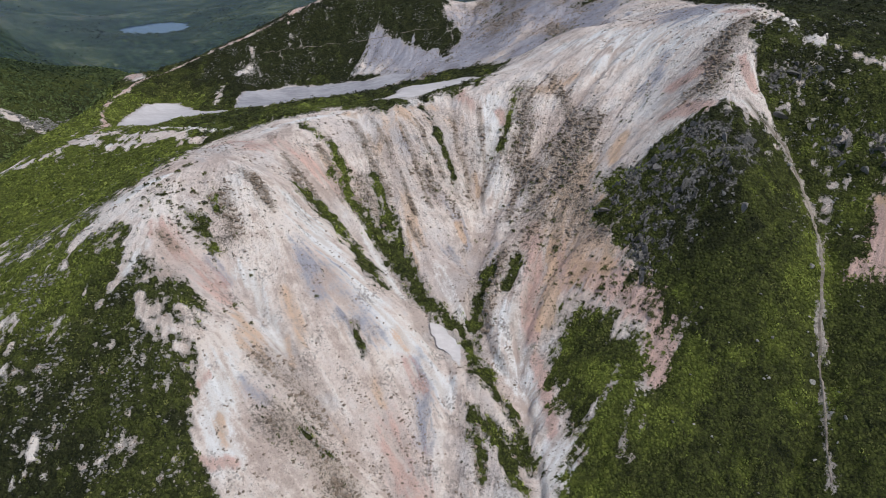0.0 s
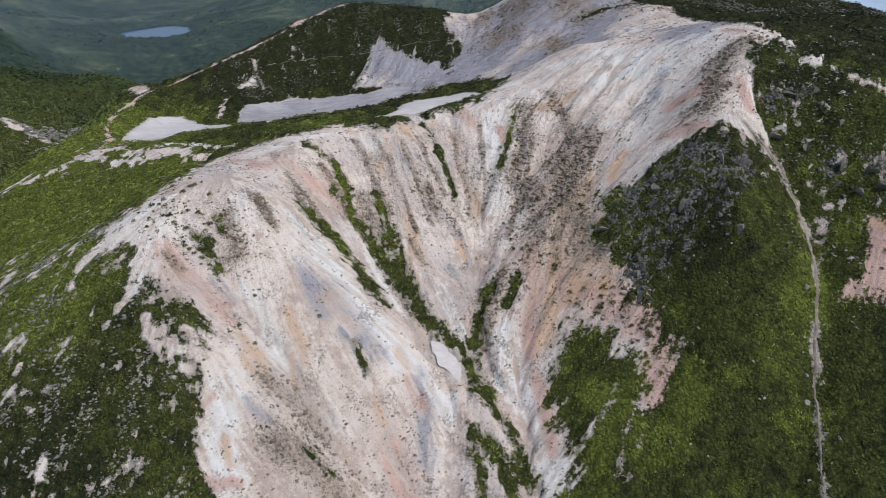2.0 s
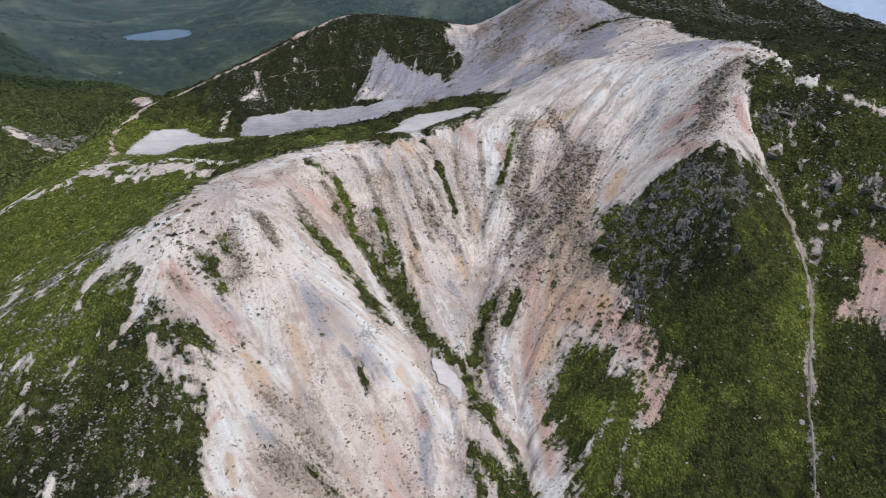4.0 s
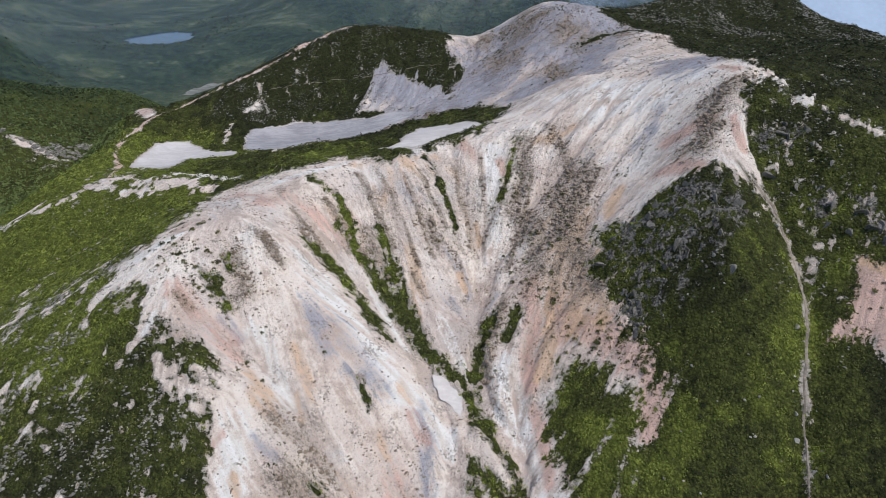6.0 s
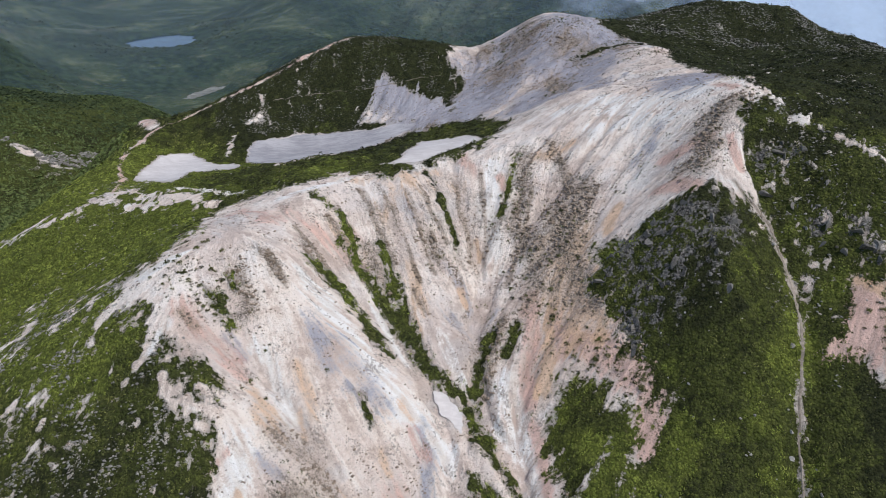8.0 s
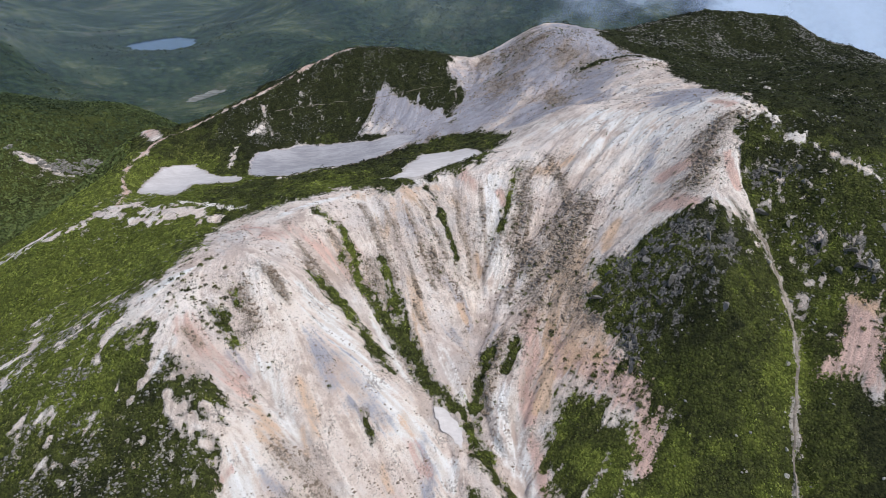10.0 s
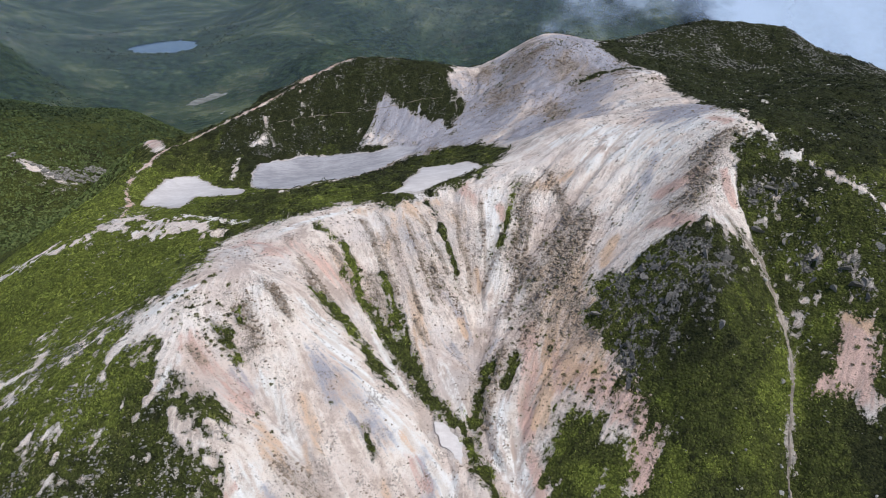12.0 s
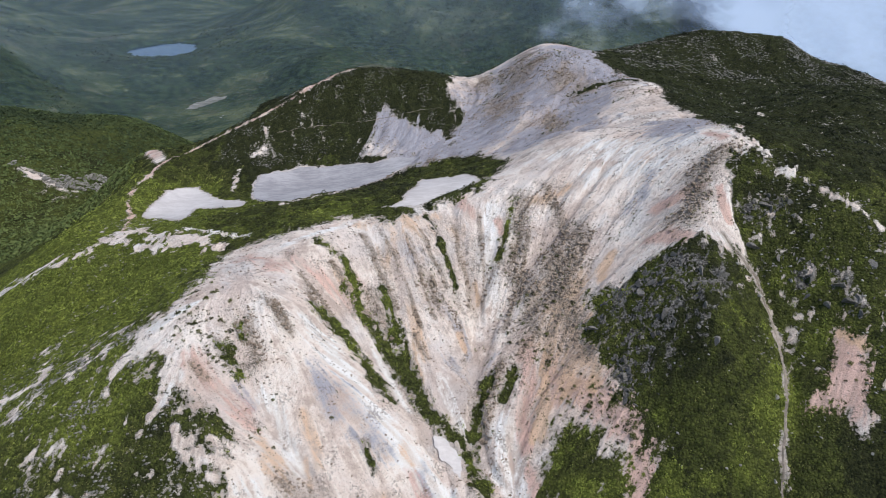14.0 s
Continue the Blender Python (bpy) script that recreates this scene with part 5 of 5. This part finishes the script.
def build_crag():
    """Outcrops: an Empty at the base, with each block of rock a part."""
    kinds = [rock_mesh("rock", i + 1, CRAG_STONE, 8) for i in range(8)]
    r = random.Random(5)
    spots = [("spur", cx, cy, 2.1, 24) for cx, cy in OUTCROPS] + [("knob", kx, ky, kr * 0.6, 11) for kx, ky, kr in KNOBS]
    for where, cx, cy, rad, count in spots:
        x = np.array([cx + r.gauss(0, rad) for _ in range(count)])
        y = np.array([cy + r.gauss(0, rad) for _ in range(count)])
        z, bare, crag, flat = surface(x, y)
        base = new("rock_outcrop")
        base.location = (cx, cy, float(surface(np.array([cx]), np.array([cy]))[0][0]))
        tagged(base, "dark grey jagged rock outcrop with patches of green growth" if where == "spur" else "small dark rock knob standing out of the slope", "rock outcrop", group="rock outcrops")
        gx, gy = fall_of(x, y)
        for i in range(count):
            ob = part("rock", kinds[r.randrange(8)], base)
            s = r.uniform(0.35, 0.85) if i > 2 else r.uniform(1.3, 2.1)
            turn = pose(0, 0, 0, r.uniform(-18, 18) + 20 * gy[i], r.uniform(-18, 18) - 20 * gx[i], r.uniform(0, 360))
            ob.matrix_local = Matrix.Translation(Vector((x[i], y[i], z[i] - (0.35 if i > 2 else 0.55) * s)) - base.location) @ turn @ Matrix.Diagonal((s * r.uniform(0.7, 1.3), s * r.uniform(0.6, 1.0), s * r.uniform(0.8, 1.5), 1))


def build_boulders():
    """Single boulders on the slopes."""
    r = random.Random(11)
    kinds = [rock_mesh("boulder", 20 + i, PALE_STONE, 4) for i in range(6)]
    areas = [(-118, -58, 100, 165, 46), (86, 125, 112, 212, 60), (55, 90, 106, 160, 24)]
    for x0, x1, y0, y1, count in areas:
        x, y = np.array([r.uniform(x0, x1) for _ in range(count)]), np.array([r.uniform(y0, y1) for _ in range(count)])
        z, bare, crag, flat = surface(x, y)
        for i in range(count):
            s = r.uniform(0.22, 0.5) * (1.6 if r.random() < 0.15 else 1)
            ob = new("boulder", kinds[r.randrange(6)])
            ob.matrix_world = Matrix.Translation((x[i], y[i], z[i] + 0.15 * s)) @ pose(0, 0, 0, r.uniform(-12, 12), r.uniform(-12, 12), r.uniform(0, 360)) @ Matrix.Diagonal((s, s * r.uniform(0.7, 1.3), s * r.uniform(0.5, 0.9), 1))
            tagged(ob, "weathered pale grey boulder lying among low green growth", "boulder", group="boulders on the slopes")


def build_bushes():
    """Round dwarf pines that stand alone on the pale ground."""
    r = random.Random(3)
    protos = []
    for i in range(5):
        base = new("dwarf_pine_bush")
        one = np.zeros(1)
        v, f = leaves(one, one, one, one + 0.8, one + 0.75, 46, one + 0.2, True)
        part("crown", toned(mesh_of("crown", v, f, DARK_LEAF), np.array([0.2 + 0.1 * i]), 184), base)
        bm = bmesh.new()
        for k in range(4):
            a = k * 1.57 + i
            d = Vector((math.cos(a) * 0.5, math.sin(a) * 0.5, 0.5))
            bmesh.ops.create_cone(bm, cap_ends=True, segments=5, radius1=0.06, radius2=0.025, depth=d.length, matrix=Matrix.Translation(d / 2) @ d.to_track_quat("Z", "Y").to_matrix().to_4x4())
        me = bpy.data.meshes.new("stem")
        bm.to_mesh(me)
        bm.free()
        me.materials.append(BROWN_STONE)
        part("stem", me, base)
        tagged(base, "small round dwarf pine bush on pale bare ground", "bush", group="bushes on bare ground")
        protos.append(base)
    places = []
    for cx, cy, rx, ry, count in BUSHES:
        for _ in range(count):
            places.append((cx + r.gauss(0, rx), cy + r.gauss(0, ry)))
    x, y = np.array([p[0] for p in places]), np.array([p[1] for p in places])
    z = surface(x, y)[0]
    for i in range(len(places)):
        s = r.uniform(0.45, 1.25)
        m = pose(x[i], y[i], z[i] - 0.05, 0, 0, r.uniform(0, 360))
        ob = copy_thing(protos[i % 5], m) if i >= 5 else protos[i]
        if i < 5:
            ob.matrix_world = m
        ob.scale = (s, s, s * r.uniform(0.8, 1.1))


BUSHES = [(44, 156, 6, 5, 60), (52, 148, 4, 6, 30), (-75, 163, 4, 5, 26), (-72, 172, 4, 6, 10), (30, 184, 6, 9, 30), (38, 200, 6, 7, 14), (22, 212, 2, 7, 10), (18, 166, 4, 5, 14), (9, 130, 4, 5, 8), (100, 207, 4, 4, 20), (-44, 150, 8, 10, 8), (-62, 156, 3, 5, 16), (112, 146, 3, 6, 10)]


# ---- footpaths and dried-up flats ----
def earth_material(name, dark, light, scale, rough_bump=0.6, specks=0.5):
    n = Nodes(name)
    pos = n.node("NewGeometry")
    drawn = n.node("VectorMath", {"operation": "MULTIPLY"}, i0=pos, i1=(0.35, 1.0, 1.0))
    f = n.math("ADD", n.math("MULTIPLY", n.noise(drawn, scale, 6.0, 0.7), 0.55), n.math("MULTIPLY", n.noise(pos, scale * 0.12, 3.0), 0.45))
    col = n.mix(n.step(f, 0.36, 0.64), dark, light)
    col = n.mix(n.math("MULTIPLY", n.step(n.noise(pos, max(scale * 1.7, 1.1), 2.0), 0.62, 0.70), specks), col, tuple(c * 0.5 for c in dark))
    n.bump(n.noise(pos, scale * 2, 5.0, 0.7), rough_bump, 0.15)
    return n.done(col, 0.9, 0.15)


def build_path(name, way, wide, material, label):
    """A trodden ribbon that lies on the ground, with frayed edges."""
    pts = []
    for (ax, ay), (bx, by) in zip(way[:-1], way[1:]):
        k = max(1, int(math.hypot(bx - ax, by - ay) / 0.5))
        pts += [(ax + (bx - ax) * i / k, ay + (by - ay) * i / k) for i in range(k)]
    p = np.array(pts)
    for _ in range(6):
        p[1:-1] = (p[:-2] + 2 * p[1:-1] + p[2:]) / 4
    t = np.gradient(p, axis=0)
    t /= np.linalg.norm(t, axis=1, keepdims=True) + 1e-9
    side = np.stack([-t[:, 1], t[:, 0]], -1)
    p = p + side * 0.35 * wave_noise(p[:, 0], p[:, 1], 4, 15, 2)[:, None]
    half = wide * (0.75 + 0.5 * wave_noise(p[:, 0], p[:, 1], 2.5, 16, 2))
    taper = np.linspace(1.5, 0.6, len(p))
    half2 = taper * wide * (0.75 + 0.5 * wave_noise(p[:, 0], p[:, 1], 2.5, 17, 2))
    half = taper * half
    rows = [p - side * half[:, None], p - side * half[:, None] * 0.5, p, p + side * half2[:, None] * 0.5, p + side * half2[:, None]]
    g = np.stack(rows, 1)
    z = surface(g[..., 0].ravel(), g[..., 1].ravel())[0].reshape(g.shape[:2])
    z = z + np.array([0.02, 0.14, 0.15, 0.14, 0.02])
    v = np.concatenate([g, z[..., None]], -1).reshape(-1, 3)
    i = np.arange(len(v)).reshape(-1, 5)
    f = np.stack([i[:-1, :-1], i[:-1, 1:], i[1:, 1:], i[1:, :-1]], -1).reshape(-1, 4)
    tagged(new(name, mesh_of(name, v, f, material, True)), label, "footpath", kind="structure")


def build_flat(name, ring, material, label, step=0.36, lift=0.12, kind_of="mud flat", inset=1.0):
    """A sheet of washed-out mud or sand in a hollow."""
    a = np.array(ring)
    lo, hi = a.min(0) - 2, a.max(0) + 2
    x, y = np.meshgrid(np.arange(lo[0], hi[0], step), np.arange(lo[1], hi[1], step))
    z = land(x.ravel(), y.ravel()) + 0.12 * wave_noise(x.ravel(), y.ravel(), 14, 18, 2)
    k = max(1.0, step / 0.6)
    d = inside(x, y, ring) + 0.9 * k * wave_noise(x, y, 6 * k, 22, 3) + 0.9 * k * wave_noise(x, y, 1.7 * k, 23, 2) > (inset if k < 2 else 3.0)
    i = np.arange(x.size).reshape(x.shape)
    ok = d[:-1, :-1] & d[:-1, 1:] & d[1:, 1:] & d[1:, :-1]
    f = np.stack([i[:-1, :-1], i[:-1, 1:], i[1:, 1:], i[1:, :-1]], -1)[ok]
    used, f2 = np.unique(f, return_inverse=True)
    v = np.stack([x.ravel(), y.ravel(), z + lift], -1)[used]
    tagged(new(name, mesh_of(name, v, f2.reshape(-1, 4), material, True)), label, kind_of, kind="structure")


def build_paths_and_flats():
    gravel = earth_material("trodden_gravel", (0.15, 0.13, 0.11), (0.37, 0.32, 0.275), 1.9)
    build_path("footpath", TRAIL, 0.46, gravel, "narrow trodden gravel footpath running down the grassy spur")
    build_path("footpath", PATH_CROSS, 0.2, gravel, "thin trodden footpath crossing the dark back ridge")
    pale = earth_material("dried_pale_mud", (0.51, 0.482, 0.48), (0.65, 0.622, 0.62), 0.45, 0.12, 0.15)
    grey = earth_material("grey_washed_ash", (0.29, 0.287, 0.31), (0.46, 0.452, 0.478), 0.5, 0.2, 0.4)
    build_flat("mud_flat", FLAT_WEST, pale, "pale dried mud flat in the hollow behind the rim")
    build_flat("mud_flat", FLAT_GREY, grey, "long grey ash flat below the dark back ridge")
    build_flat("mud_flat", FLAT_EAST, pale, "small pale dried mud flat beside the rim")
    build_flat("mud_flat", POOL, pale, "small pale mud patch in the gully bed", 0.18, 0.3, "mud flat", 0.0)
    bed = earth_material("far_stream_gravel", (0.14, 0.145, 0.125), (0.34, 0.335, 0.315), 0.12, 0.2)
    build_flat("gravel_bank", [(-453, 1123), (-445, 1172), (-418, 1202), (-380, 1190), (-406, 1164), (-425, 1130)], bed, "pale gravel bank along a stream in the far valley", 2.0, 0.9, "gravel bank")
    build_flat("gravel_bank", [(-376, 1074), (-376, 1112), (-365, 1103), (-364, 1066)], bed, "pale gravel bank along a stream in the far valley", 2.0, 0.9, "gravel bank")


# ---- water, sea and cloud ----
def water_material(name, col):
    n = Nodes(name)
    pos = n.node("NewGeometry")
    n.bump(n.noise(pos, 0.35, 3.0), 0.15, 0.3)
    return n.done(n.mix(n.noise(pos, 0.02, 2.0), col, tuple(c * 0.7 for c in col)), 0.12, 0.5)


def build_water():
    lx, ly, la, lb = LAKE
    a = np.linspace(0, 2 * np.pi, 64, endpoint=False)
    ring = np.stack([lx + 1.35 * la * np.cos(a), ly + 1.35 * lb * np.sin(a), 0 * a], -1)
    v = np.vstack([[(lx, ly, 0)], ring])
    f = np.array([(0, 1 + i, 1 + (i + 1) % 64) for i in range(64)])
    tagged(new("lake", mesh_of("lake", v, f, water_material("lake_water", (0.014, 0.036, 0.09)))), "small dark blue mountain lake", "lake", kind="structure")
    v = np.array([(-4600, 2300, -296), (4600, 2300, -296), (4600, 4950, -296), (-4600, 4950, -296)])
    tagged(new("sea", mesh_of("sea", v, np.array([(0, 1, 2, 3)]), water_material("sea_water", (0.10, 0.17, 0.26)))), "distant pale blue sea", "sea", kind="structure")


def build_cloud():
    """Low cloud that lies over the sea and drifts against the far hill."""
    n = Nodes("cloud_vapour")
    pos = n.node("NewGeometry")
    a = n.t.nodes.new("ShaderNodeAttribute")
    a.attribute_name = "thick"
    wisp = n.noise(pos, 0.009, 7.0, 0.55)
    dens = n.step(n.math("ADD", a.outputs["Fac"], n.math("MULTIPLY", n.math("SUBTRACT", wisp, 0.5), 1.6)), 0.30, 1.15)
    n.done((0.43, 0.54, 0.70, 1), 1.0, 0.0)
    n.put(n.bsdf.inputs["Alpha"], dens)
    for layer, (near, foot, deep) in enumerate(((720, -10, 450), (1150, -60, 700), (1450, -60, 700))):
        ratio, back = np.meshgrid(np.linspace(0.02, 1.6, 160), np.linspace(0, 1, 60))
        dist = near + deep * back
        y = dist / np.sqrt(1 + ratio ** 2)
        x = y * ratio
        z = foot + 0.55 * deep * back + 30 * wave_noise(x, y, 260, 81 + layer, 4)
        swell = wave_noise(x, y, 330, 91 + layer, 3)
        bank = smooth((0.36, 0.27, 0.27)[layer], (0.50, 0.46, 0.46)[layer], ratio + 0.05 * swell) * (0.85, 1.3, 1.3)[layer]
        wisps = (0.0, 0.62, 0.66)[layer] * smooth(0.06, 0.15, ratio + 0.03 * swell) * (0.8 + 0.5 * wave_noise(x, y, 200, 96 + layer, 2))
        thick = np.maximum(bank, wisps) * smooth(0.06, 0.45, back) * (1 - smooth(0.85, 1.0, back))
        m, k = x.shape
        i = np.arange(m * k).reshape(m, k)
        f = np.stack([i[:-1, :-1], i[:-1, 1:], i[1:, 1:], i[1:, :-1]], -1).reshape(-1, 4)
        me = mesh_of("cloud_bank", np.stack([x, y, z], -1).reshape(-1, 3), f, n.mat, True)
        at = me.attributes.new("thick", "FLOAT", "POINT")
        at.data.foreach_set("value", np.clip(thick, 0, 1.3).astype(np.float32).ravel())
        tagged(new("cloud_bank", me), "white cloud bank drifting over the far hills", "cloud", kind="structure")


def build_haze_sheets():
    """Added translucent sheets that stand in for distance haze over the far valley."""
    n = Nodes("thin_haze_sheet")
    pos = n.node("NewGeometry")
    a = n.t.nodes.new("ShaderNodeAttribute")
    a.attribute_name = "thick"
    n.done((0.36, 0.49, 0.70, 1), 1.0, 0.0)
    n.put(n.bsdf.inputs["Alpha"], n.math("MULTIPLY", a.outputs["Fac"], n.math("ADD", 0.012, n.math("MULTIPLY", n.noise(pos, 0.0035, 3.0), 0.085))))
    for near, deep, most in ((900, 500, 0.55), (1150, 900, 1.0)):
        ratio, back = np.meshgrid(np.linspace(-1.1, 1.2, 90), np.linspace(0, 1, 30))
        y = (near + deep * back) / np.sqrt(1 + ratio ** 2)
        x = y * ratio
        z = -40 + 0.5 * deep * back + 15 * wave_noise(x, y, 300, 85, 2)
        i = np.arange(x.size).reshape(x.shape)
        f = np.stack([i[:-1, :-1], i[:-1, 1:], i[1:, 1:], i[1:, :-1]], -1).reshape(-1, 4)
        me = mesh_of("haze_sheet", np.stack([x, y, z], -1).reshape(-1, 3), f, n.mat, True)
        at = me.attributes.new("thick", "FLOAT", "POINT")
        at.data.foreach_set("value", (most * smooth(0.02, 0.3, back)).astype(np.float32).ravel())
        ob = tagged(new("haze_sheet", me), "translucent bluish sheet standing in for distance haze over the far valley", "haze", kind="structure")
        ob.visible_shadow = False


build_paths_and_flats()
build_haze_sheets()
build_water()
build_cloud()
build_crag()
build_boulders()
build_bushes()
build_stones()
build_growth()
build_sprouts()
build_dark_tufts()
build_far_woods()
